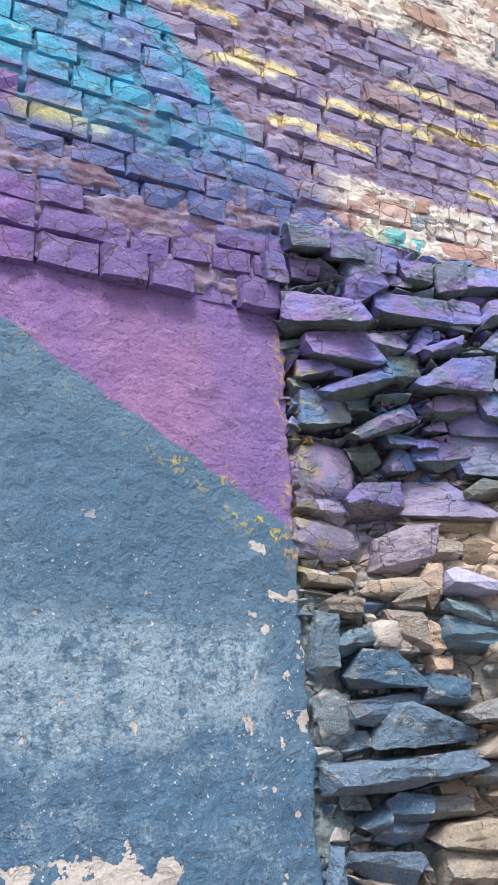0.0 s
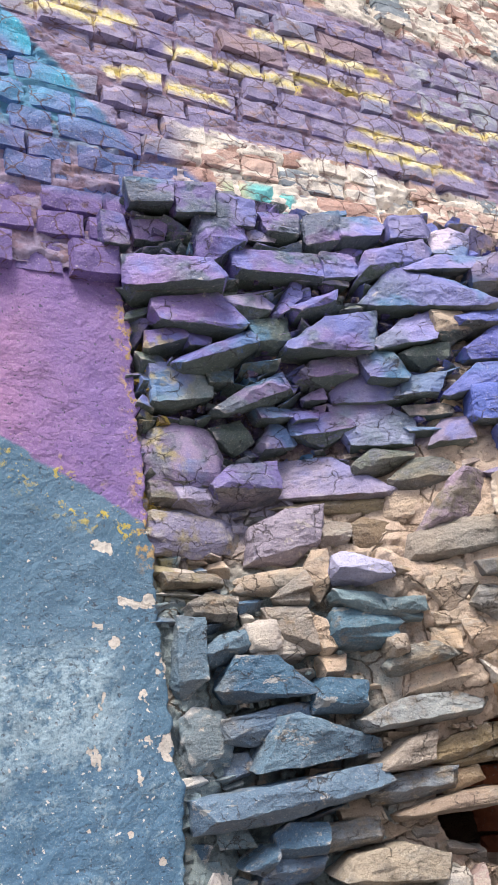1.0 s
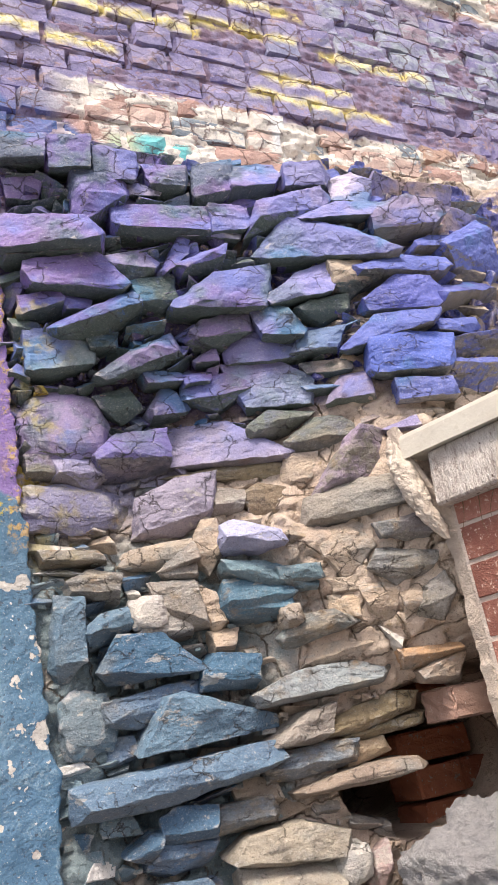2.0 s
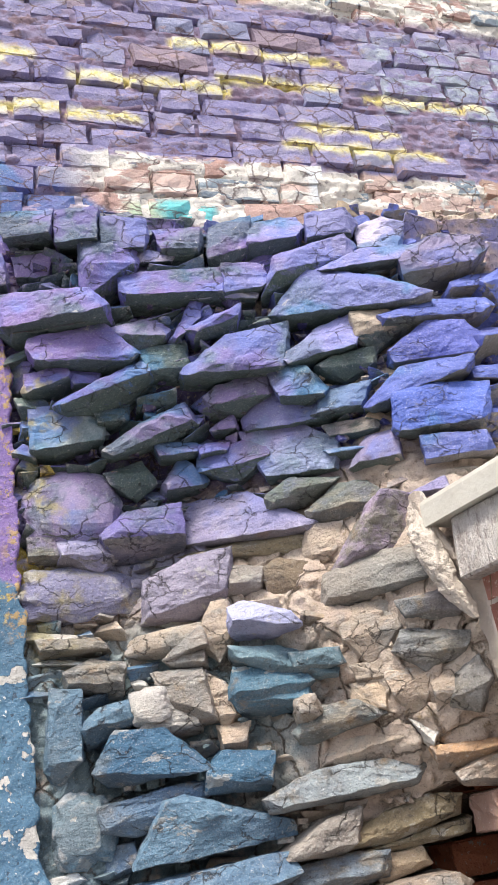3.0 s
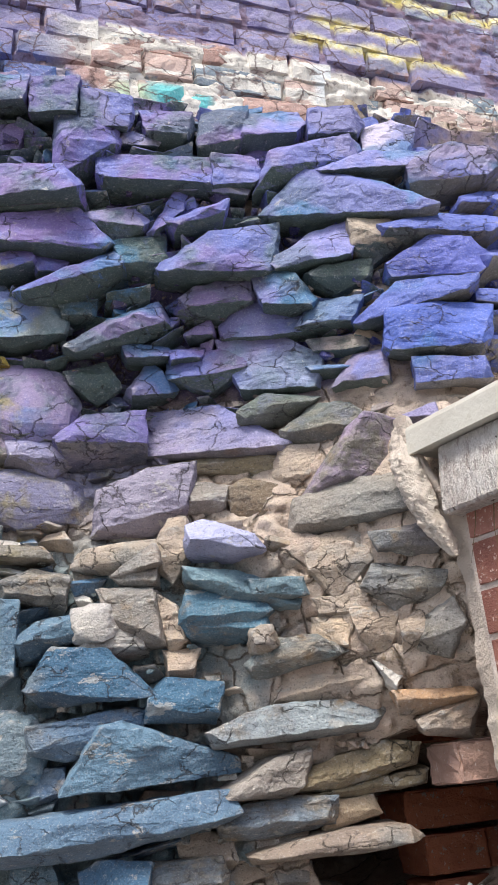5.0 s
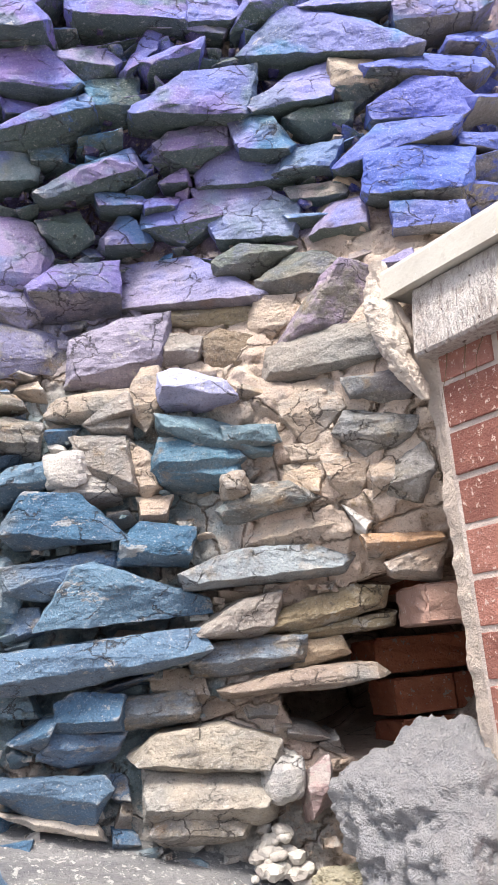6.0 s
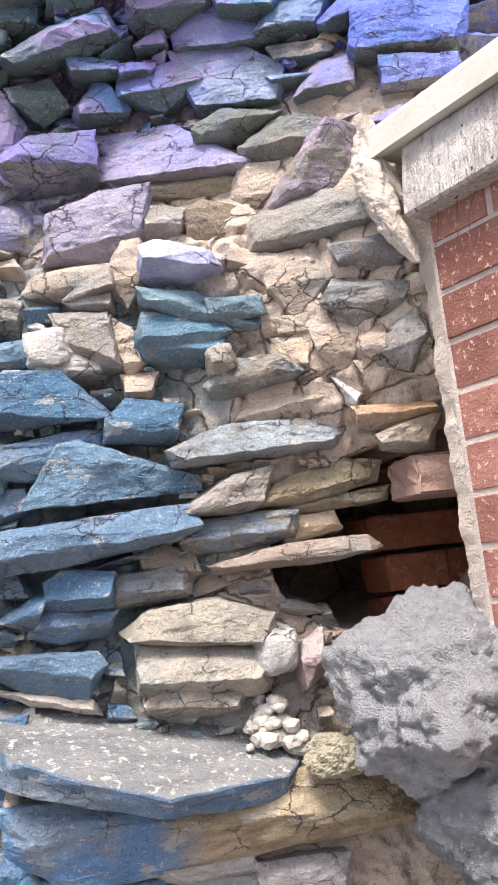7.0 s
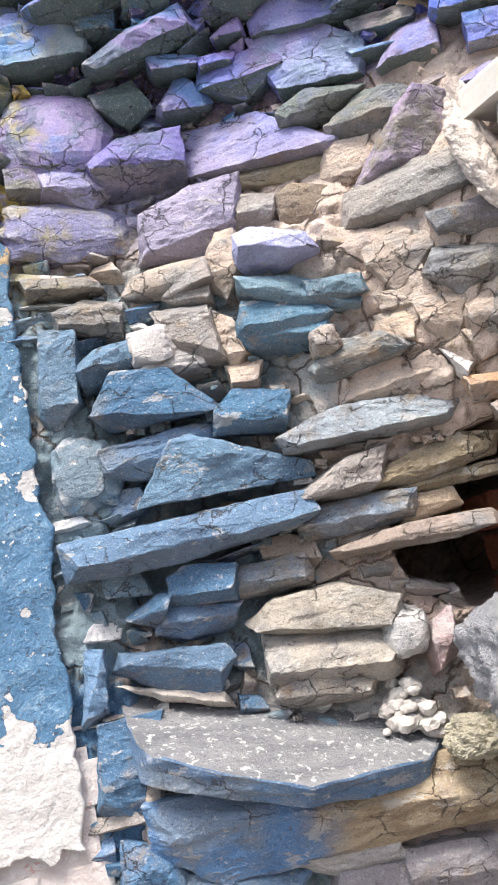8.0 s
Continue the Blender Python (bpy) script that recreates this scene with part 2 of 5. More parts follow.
def stone_paint(name="painted_stone", fade=None):
    """Split slate and sandstone; the object's colour is its paint, the alpha how much of it is left. fade: where along x the paint ends, and the stone below."""
    n = Net(name)
    info = n.put("ShaderNodeObjectInfo")
    rand, paint, kept = info.outputs["Random"], info.outputs["Color"], info.outputs["Alpha"]
    fine = n.noise(120.0, 5.0, 0.7)
    grit = n.noise(38.0, 6.0, 0.7)
    mid = n.noise(13.0, 5.0, 0.6)
    layer = n.noise(26.0, 5.0, 0.7, stretch=(0.55, 0.55, 2.0))
    bare = n.mix(rand, (0.16, 0.16, 0.16), (0.32, 0.28, 0.22))
    bare = n.mix(n.step(layer, 0.45, 0.62), bare, n.mix(rand, (0.38, 0.33, 0.27), (0.22, 0.22, 0.22)))
    bare = n.mix(n.step(mid, 0.58, 0.70, 0.0, 0.7), bare, (0.34, 0.22, 0.12))
    worn = n.add(n.mul(mid, 0.5), n.add(n.mul(grit, 0.35), n.mul(layer, 0.25)))
    cover = n.step(n.add(worn, n.mul(kept, -1.0)), -0.16, 0.02, 1.0, 0.0)
    tint = n.mix(n.step(mid, 0.35, 0.65), paint, n.mix(0.8, paint, (0.75, 0.75, 0.8), "MULTIPLY"))
    tint = n.mix(n.step(grit, 0.56, 0.72, 0.0, 0.25), tint, n.mix(0.35, paint, (0.75, 0.75, 0.78)))
    rich = n.tree.nodes.new("ShaderNodeHueSaturation")
    rich.inputs["Saturation"].default_value = 1.06
    n.plug(rich.inputs["Color"], tint)
    tint = rich.outputs[0]
    x, z = n.wobbled(0.10, 8.0)
    drift = n.noise(5.5, 4.0, 0.6)
    upper = n.step(z, 2.02, 2.22)
    tint = n.mix(n.mul(n.mul(n.mul(upper, n.step(x, 0.78, 0.55)), n.step(drift, 0.49, 0.59)), 0.70), tint, (0.10, 0.17, 0.20))
    tint = n.mix(n.mul(n.mul(upper, n.step(drift, 0.49, 0.40)), 0.6), tint, (0.15, 0.20, 0.58))
    veil = n.noise(4.0, 3.0, 0.55, stretch=(1.0, 1.0, 1.3))
    tint = n.mix(n.mul(n.mul(upper, n.step(veil, 0.54, 0.62)), 0.55), tint, (0.06, 0.24, 0.46))
    tint = n.mix(n.mul(n.mul(upper, n.mul(n.step(veil, 0.46, 0.38), n.step(x, 0.75, 0.5))), 0.45), tint, (0.26, 0.15, 0.38))
    gold = n.mul(n.patch(x, z, -0.05, 0.13, 1.86, 2.50, 0.04), n.step(mid, 0.48, 0.60))
    tint = n.mix(n.mul(gold, 0.7), tint, (0.42, 0.36, 0.14))
    lower = n.mul(n.step(z, 2.02, 1.85), n.step(drift, 0.50, 0.64))
    tint = n.mix(n.mul(lower, 0.6), tint, (0.22, 0.25, 0.27))
    if fade:
        ends = n.step(n.add(x, n.mul(n.add(mid, -0.5), 0.25)), fade[0], fade[1], 1.0, 0.0)
        cover = n.mul(cover, ends)
        bare = n.mix(n.step(layer, 0.40, 0.62), fade[2], fade[3])
    # undersides drop the sprayed tint; upper ones turn darker, shade put into the colour
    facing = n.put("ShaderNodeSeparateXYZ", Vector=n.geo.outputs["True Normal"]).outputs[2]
    not_under = n.step(n.add(facing, n.mul(n.add(mid, -0.5), 0.9)), -0.85, -0.55)
    not_under = n.top(not_under, n.step(z, 2.15, 1.98, 0.0, 0.75))
    cover = n.mul(cover, not_under)
    # dark green under-coat that carries the underside shade; also bared where paint is worn
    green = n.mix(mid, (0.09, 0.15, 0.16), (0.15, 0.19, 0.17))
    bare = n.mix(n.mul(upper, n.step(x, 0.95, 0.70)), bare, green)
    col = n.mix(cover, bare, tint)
    flat = col
    col = n.mix(n.step(n.noise(24.0, 5.0, 0.7), 0.65, 0.70, 0.0, 0.6), col, (0.62, 0.58, 0.54))
    col = n.mix(n.step(grit, 0.36, 0.28, 0.0, 0.5), col, (0.10, 0.09, 0.08))
    col = n.mix(n.step(fine, 0.60, 0.68, 0.0, 0.65), col, n.mix(0.5, col, (0.85, 0.82, 0.78)))
    col = n.mix(n.step(fine, 0.43, 0.33, 0.0, 0.75), col, n.mix(0.65, col, (0.03, 0.03, 0.04)))
    chalk = n.mul(n.step(n.noise(9.0, 6.0, 0.7), 0.54, 0.66), n.step(n.noise(55.0, 5.0, 0.7), 0.42, 0.56))
    col = n.mix(n.mul(chalk, 0.16), col, (0.50, 0.49, 0.54))
    grime = n.mul(n.step(n.noise(16.0, 6.0, 0.72), 0.58, 0.70), 0.35)
    col = n.mix(grime, col, n.mix(0.75, col, (0.05, 0.07, 0.06)))
    scale_off = n.mul(n.step(n.noise(13.0, 6.0, 0.72, stretch=(0.8, 0.8, 1.7)), 0.60, 0.625), n.step(z, 2.15, 1.95, 0.15, 1.0))
    col = n.mix(n.mul(scale_off, 0.6), col, n.mix(grit, (0.36, 0.35, 0.34), (0.62, 0.59, 0.55)))
    worn_edge = n.mul(n.step(n.geo.outputs["Pointiness"], 0.52, 0.57), n.step(grit, 0.40, 0.58))
    col = n.mix(n.mul(worn_edge, 0.62), col, (0.64, 0.62, 0.62))
    calm = n.mul(n.mul(upper, cover), n.step(drift, 0.62, 0.52))
    col = n.mix(n.mul(calm, 0.5), col, flat)
    line = n.cracks(15.0, (1.0, 1.0, 1.5), 0.026, 0.50)
    col = n.mix(n.mul(line, 0.7), col, (0.06, 0.05, 0.05))
    col = n.speckle(col, 0.45)
    height = n.add(n.mul(layer, 0.5), n.add(n.mul(grit, 0.9), n.mul(fine, 0.35)))
    height = n.mul(height, n.add(1.0, n.mul(calm, -0.6)))
    height = n.add(height, n.mul(line, -0.45))
    return n.finish(col, n.step(grit, 0.3, 0.7, 0.5, 0.8), height, 0.011, 0.4)


def mortar_paint():
    """Old cream lime mortar between the stones, oversprayed by the mural."""
    n = Net("lime_mortar")
    x, z = n.wobbled(0.18, 7.0)
    fine = n.noise(110.0, 5.0, 0.7)
    grit = n.noise(36.0, 6.0, 0.72)
    mid = n.noise(10.0, 5.0, 0.6)
    cream = n.mix(n.step(mid, 0.35, 0.65), (0.57, 0.45, 0.38), (0.69, 0.58, 0.50))
    cream = n.mix(n.step(grit, 0.55, 0.70), cream, (0.38, 0.29, 0.20))
    violet = n.mix(n.step(x, 0.45, 0.75), (0.13, 0.11, 0.23), (0.10, 0.11, 0.34))
    violet = n.mix(n.step(z, 2.20, 2.05), violet, (0.42, 0.40, 0.54))
    violet = n.mix(n.step(mid, 0.50, 0.62), violet, (0.17, 0.20, 0.22))
    teal = n.mix(mid, (0.13, 0.21, 0.26), (0.36, 0.43, 0.45))
    left = n.step(x, 0.62, 0.48)
    up = n.mul(n.top(n.step(z, 2.12, 2.25), n.mul(n.step(z, 1.93, 2.03), n.step(x, 0.46, 0.36))), n.step(grit, 0.66, 0.56))
    up = n.mul(up, n.top(left, n.step(mid, 0.58, 0.48)))
    up = n.mul(up, n.add(1.0, n.mul(n.mul(n.step(z, 2.78, 2.84), n.step(x, 0.55, 0.75)), -1.0)))
    down = n.mul(n.mul(n.step(z, 2.0, 1.85), n.step(n.add(x, n.mul(mid, 0.4)), 0.76, 0.56)), n.step(mid, 0.68, 0.55))
    col = n.mix(up, cream, violet)
    col = n.mix(down, col, teal)
    col = n.mix(n.mul(n.patch(x, z, -0.1, 0.15, 0.9, 1.26, 0.03), n.step(mid, 0.62, 0.52)), col, n.mix(mid, (0.06, 0.16, 0.30), (0.12, 0.24, 0.38)))
    col = n.mix(n.mul(n.patch(x, z, 0.13, 0.62, 1.00, 1.20, 0.02), n.step(grit, 0.40, 0.50)), col, n.mix(mid, (0.48, 0.46, 0.45), (0.66, 0.62, 0.58)))
    gold = n.mul(n.patch(x, z, -0.05, 0.12, 1.88, 2.5, 0.04), n.step(mid, 0.47, 0.56))
    col = n.mix(gold, col, (0.48, 0.36, 0.10))
    col = n.mix(n.step(fine, 0.43, 0.33, 0.0, 0.5), col, (0.16, 0.12, 0.09))
    col = n.mix(n.step(fine, 0.62, 0.70, 0.0, 0.5), col, (0.88, 0.80, 0.70))
    line = n.cracks(9.0, (1.0, 1.0, 1.0), 0.036, 0.40)
    col = n.mix(n.mul(line, 0.7), col, (0.14, 0.10, 0.07))
    col = n.speckle(col, 0.5)
    height = n.add(n.mul(mid, 0.8), n.add(n.mul(grit, 0.9), n.add(n.mul(fine, 0.3), n.mul(line, -0.5))))
    return n.finish(col, 0.9, height, 0.016, 0.2)


def joint_paint():
    """Bed mortar of the brick wall: violet with the mural, white in the limewashed bands."""
    n = Net("brick_joints")
    x, z = n.wobbled(0.06, 10.0)
    grit = n.noise(50.0, 6.0, 0.7)
    mid = n.noise(15.0, 5.0, 0.6)
    violet = n.mix(n.step(mid, 0.40, 0.58), (0.24, 0.17, 0.25), (0.33, 0.29, 0.45))
    white = n.mix(grit, (0.72, 0.66, 0.61), (0.92, 0.89, 0.85))
    low = n.mul(n.band(z, 2.93, 3.15, 0.015), n.step(x, 0.14, 0.30))
    col = n.mix(n.top(low, n.step(z, 3.79, 3.83)), violet, white)
    wedge = n.mul(n.step(n.add(x, n.mul(z, 0.84)), 2.64, 2.61), n.step(z, 2.95, 3.1))
    col = n.mix(wedge, col, n.mix(mid, (0.10, 0.22, 0.42), (0.12, 0.42, 0.60)))
    col = n.mix(n.mul(strokes(n, x, z), n.step(mid, 0.35, 0.5)), col, (0.80, 0.68, 0.26))
    col = n.mix(n.patch(x, z, 0.45, 2.6, 4.285, 4.36, 0.025), col, (0.34, 0.20, 0.66))
    col = n.mix(n.mul(n.step(z, 4.54, 4.58), n.step(mid, 0.3, 0.5)), col, (0.74, 0.66, 0.24))
    col = n.mix(n.step(mid, 0.57, 0.64, 0.0, 0.7), col, (0.26, 0.16, 0.16))
    col = n.mix(n.step(grit, 0.44, 0.34, 0.0, 0.6), col, (0.12, 0.08, 0.09))
    return n.finish(col, 0.88, n.add(mid, n.mul(grit, 0.6)), 0.012, 0.2)


def simple(name, dark, light, scale, rough, depth, spot=None, spot_at=0.62, spec=0.35, stretch=None):
    n = Net(name)
    rand = n.put("ShaderNodeObjectInfo").outputs["Random"]
    fine, mid = n.noise(scale * 8, 5.0, 0.7), n.noise(scale, 5.0, 0.65, stretch=stretch)
    col = n.mix(n.step(n.add(n.mul(mid, 0.7), n.mul(rand, 0.3)), 0.30, 0.70), dark, light)
    col = n.mix(n.step(fine, 0.52, 0.68, 0.0, 0.8), col, dark)
    col = n.mix(n.step(fine, 0.40, 0.30, 0.0, 0.4), col, (0.9, 0.88, 0.85))
    if spot:
        col = n.mix(n.step(n.noise(scale * 4.0, 4.0, 0.65), spot_at, spot_at + 0.03), col, spot)
    return n.finish(col, rough, n.add(mid, n.mul(fine, 0.5)), depth, spec)


def concrete_paint():
    """Pale cast concrete, tooled in short upright scratches, with a few blow holes."""
    n = Net("lintel_concrete")
    scratch = n.noise(105.0, 4.0, 0.65, stretch=(1.0, 1.0, 0.30))
    mid, fine = n.noise(14.0, 5.0, 0.6), n.noise(260.0, 3.0, 0.6)
    hole = n.step(n.noise(85.0, 2.0, 0.4), 0.70, 0.725)
    col = n.mix(n.step(mid, 0.35, 0.65), (0.50, 0.45, 0.43), (0.66, 0.62, 0.60))
    col = n.mix(n.step(scratch, 0.52, 0.62, 0.0, 0.6), col, (0.76, 0.73, 0.71))
    col = n.mix(n.step(scratch, 0.46, 0.38, 0.0, 0.6), col, (0.30, 0.24, 0.22))
    col = n.mix(n.mul(hole, 0.85), col, (0.12, 0.08, 0.07))
    col = n.mix(n.step(fine, 0.60, 0.70, 0.0, 0.4), col, (0.30, 0.25, 0.23))
    height = n.add(n.mul(scratch, 1.0), n.add(n.mul(fine, 0.2), n.mul(hole, -0.8)))
    return n.finish(col, 0.85, height, 0.016, 0.25)


BRICK = brick_paint()
PLASTER = plaster_paint()
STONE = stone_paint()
BEAM = stone_paint("half_painted_beam", (0.30, 0.42, (0.46, 0.37, 0.25), (0.30, 0.22, 0.14)))
SLATE_TOP = simple("bare_slate", (0.13, 0.14, 0.16), (0.36, 0.36, 0.37), 20.0, 0.75, 0.016, (0.58, 0.58, 0.58), 0.575, stretch=(0.30, 1.0, 1.0))
MORTAR = mortar_paint()
JOINT = joint_paint()
RED_BRICK = simple("red_brick", (0.25, 0.10, 0.08), (0.44, 0.20, 0.16), 26.0, 0.8, 0.006, (0.62, 0.46, 0.41), 0.60)
ROSY_BRICK = simple("rosy_brick", (0.40, 0.25, 0.21), (0.54, 0.37, 0.31), 14.0, 0.8, 0.006, (0.66, 0.58, 0.54), 0.66)
PIER_JOINT = simple("pier_joint", (0.54, 0.45, 0.41), (0.72, 0.64, 0.59), 20.0, 0.9, 0.006)
CONCRETE = concrete_paint()
WHITE_TRIM = simple("white_trim", (0.52, 0.49, 0.44), (0.62, 0.60, 0.55), 8.0, 0.45, 0.002, (0.45, 0.40, 0.34), 0.70, 0.5)
CEMENT = simple("grey_cement", (0.36, 0.37, 0.42), (0.66, 0.66, 0.70), 34.0, 0.9, 0.034, (0.68, 0.68, 0.70), 0.61)
OLD_RED = simple("old_red_brick", (0.30, 0.10, 0.06), (0.50, 0.19, 0.11), 12.0, 0.85, 0.008, (0.40, 0.33, 0.28), 0.62)
RENDER = simple("pink_render", (0.60, 0.51, 0.45), (0.78, 0.70, 0.63), 18.0, 0.9, 0.012, (0.34, 0.27, 0.22), 0.66)
WHITE_BRICK = simple("white_washed_brick", (0.58, 0.47, 0.44), (0.72, 0.70, 0.68), 12.0, 0.8, 0.008, (0.62, 0.42, 0.38), 0.63)
GROUND = simple("paving", (0.15, 0.145, 0.14), (0.23, 0.22, 0.21), 5.0, 0.9, 0.01)
FAR = simple("backdrop_render", (0.36, 0.33, 0.30), (0.46, 0.43, 0.39), 2.0, 0.9, 0.01)
ROOF = simple("roof_felt", (0.10, 0.10, 0.11), (0.18, 0.17, 0.17), 9.0, 0.9, 0.006)


# ---- building helpers ----
def mesh_of(name, bm, material, smooth=False):
    me = bpy.data.meshes.new(name)
    bm.to_mesh(me)
    bm.free()
    me.materials.append(material)
    if smooth:
        me.polygons.foreach_set("use_smooth", [True] * len(me.polygons))
    return me


def part(name, me, parent, m=None, label=""):
    ob = new(name, me)
    ob.parent = parent
    if m is not None:
        ob.matrix_basis = m
    return tagged(ob, label)


def base(name, label, category, kind="structure", at=(0, 0, 0)):
    ob = new(name)
    ob.location = at
    return tagged(ob, label, category, kind=kind)


def sheet(name, nu, nv, place):
    """A grid mesh whose points come from place(u, v), u and v from 0 to 1."""
    bm = bmesh.new()
    pts = [[bm.verts.new(place(i / nu, j / nv)) for i in range(nu + 1)] for j in range(nv + 1)]
    for j in range(nv):
        for i in range(nu):
            bm.faces.new((pts[j][i], pts[j][i + 1], pts[j + 1][i + 1], pts[j + 1][i]))
    return bm


def box(x0, x1, y0, y1, z0, z1, bevel=0.0, rough=0.0, cuts=0, seed=0):
    bm = bmesh.new()
    bmesh.ops.create_cube(bm, size=1.0)
    bmesh.ops.scale(bm, vec=(x1 - x0, y1 - y0, z1 - z0), verts=bm.verts)
    bmesh.ops.translate(bm, vec=((x0 + x1) / 2, (y0 + y1) / 2, (z0 + z1) / 2), verts=bm.verts)
    if bevel:
        bmesh.ops.bevel(bm, geom=bm.edges[:], offset=bevel, segments=2, profile=0.6, affect="EDGES")
    if cuts:
        bmesh.ops.subdivide_edges(bm, edges=bm.edges[:], cuts=cuts, use_grid_fill=True)
    if rough:
        for v in bm.verts:
            v.co += Vector(noise.noise_vector(v.co * 30 + Vector((seed, 0, seed)))) * rough
    return bm


def fbm(x, y, z, octaves=4):
    return noise.fractal(Vector((x, y, z)), 0.9, 2.1, octaves)


LEVELS_X = (0.0, 0.2, 0.4, 0.6, 0.8, 1.0, 1.6)
LEVELS_Z = (0.8, 1.1, 1.45, 1.65, 1.85, 2.05, 2.2, 2.45, 2.65, 2.85, 3.0)
BULGE = np.array([
    (0.0, -0.02, -0.06, -0.10, -0.15, -0.20, -0.20), (0.0, -0.02, -0.06, -0.10, -0.15, -0.20, -0.20),
    (0.02, -0.03, -0.08, -0.13, -0.17, -0.20, -0.20), (0.02, -0.03, -0.10, -0.17, -0.36, -0.40, -0.40),
    (0.0, -0.02, -0.13, -0.22, -0.41, -0.42, -0.42), (0.0, 0.03, 0.0, -0.12, -0.38, -0.40, -0.40),
    (0.0, 0.02, 0.0, -0.13, -0.31, -0.36, -0.36), (-0.02, -0.06, -0.12, -0.18, -0.27, -0.33, -0.33),
    (-0.04, -0.10, -0.14, -0.19, -0.25, -0.30, -0.32), (-0.06, -0.10, -0.12, -0.14, -0.20, -0.25, -0.28),
    (-0.03, -0.03, -0.03, -0.03, -0.03, -0.03, -0.03)])


def surf(x, z):
    """Mean face of the rubble, which swells towards the brick pier."""
    x, z = min(max(x, 0.0), 1.599), min(max(z, 0.8), 2.999)
    i = int(np.searchsorted(LEVELS_X, x, "right")) - 1
    j = int(np.searchsorted(LEVELS_Z, z, "right")) - 1
    u = (x - LEVELS_X[i]) / (LEVELS_X[i + 1] - LEVELS_X[i])
    v = (z - LEVELS_Z[j]) / (LEVELS_Z[j + 1] - LEVELS_Z[j])
    return float((BULGE[j, i] * (1 - u) + BULGE[j, i + 1] * u) * (1 - v) + (BULGE[j + 1, i] * (1 - u) + BULGE[j + 1, i + 1] * u) * v)


def smooth(a, b, v):
    t = min(max((v - a) / (b - a), 0.0), 1.0)
    return t * t * (3 - 2 * t)


# ---- ground and an added wall, outside the view ----
tagged(new("ground", mesh_of("ground", sheet("ground", 40, 40, lambda u, v: (-60 + 120 * u, -60 + 120 * v, 0.006 * fbm(u * 40, v * 40, 0))), GROUND)),
       "worn grey paving at the foot of the wall", "ground", kind="structure")
# added and unseen: stands behind the camera and bounces light onto the wall
tagged(new("backdrop", mesh_of("backdrop", box(-14, 14, -12.4, -12.0, 0.0, 3.2, 0.03), FAR)),
       "unseen low wall added behind the camera to bounce light", "wall", kind="structure")

# ---- plaster field ----

def plaster_place(u, v):
    """u along the wall, v up; the last columns roll round the broken edge into the rubble."""
    foot = 1.085 - 0.09 * smooth(0.75, 0.88, u) + 0.03 * fbm(u * 40, 7.0, 0.0)
    z = foot + (2.70 - foot) * v
    rim = 0.012 + 0.016 * fbm(3.1, 0.0, z * 7.0) + 0.008 * fbm(9.1, 0.0, z * 30.0)
    drop = 0.03 * smooth(-0.15, 0.05, -1.6 + 1.6 * u) + 0.012 * fbm(u * 14, 4.0, 0.0)
    x = -1.6 + (1.6 + rim) * min(u / 0.97, 1.0)
    y = 0.006 * fbm(x * 3.0, 1.0, z * 3.0) + 0.0035 * fbm(x * 14.0, 2.0, z * 14.0) + 0.0012 * fbm(x * 50.0, 5.0, z * 50.0)
    y -= 0.012
    back = max(0.0, (u - 0.97) / 0.03)
    over = max(0.0, (v - 0.985) / 0.015)
    y += 0.06 * back + 0.05 * over
    return (x, y, z - drop * v)


plaster = tagged(new("wall_plaster", mesh_of("wall_plaster", sheet("p", 330, 330, plaster_place), PLASTER, True)),
                 "smooth plastered wall painted violet above steel blue, flaking to white", "wall", kind="structure")
core = bmesh.new()
for span in ((-2.4, 2.6, 0.75, 1.0, 0.0, 5.3), (-2.4, -0.02, 0.05, 0.75, 0.0, 2.9), (-2.4, 2.6, 0.05, 0.75, 2.9, 5.3), (1.3, 2.6, 0.05, 0.75, 0.0, 2.9)):
    piece = bpy.data.meshes.new("piece")
    shape = box(*span)
    shape.to_mesh(piece)
    shape.free()
    core.from_mesh(piece)
tagged(new("wall_core", mesh_of("wall_core", core, MORTAR)), "solid core of the old wall", "wall", kind="structure")

# ---- old brick wall ----
brick_wall = base("wall_brick", "weathered brick wall covered by a violet, cyan and yellow mural", "wall")
COURSE = 0.0755


def joints_place(u, v):
    x, z = -2.0 + 4.4 * u, 2.645 + 2.655 * v
    y = -0.021 + 0.004 * fbm(x * 4, 0.0, z * 14) + 0.020 * smooth(0.05, 0.30, fbm(x * 5, 2.0, z * 9)) + 0.006 * fbm(x * 12, 3.0, z * 50) + 0.004 * fbm(x * 45, 6.0, z * 110)
    y -= 0.006 * max(smooth(3.79, 3.83, z), smooth(0.14, 0.30, x) * smooth(2.92, 2.96, z) * smooth(3.17, 3.14, z))
    return (x, y, z)


part("mortar_bed", mesh_of("mortar_bed", sheet("j", 560, 420, joints_place), JOINT, True), brick_wall)


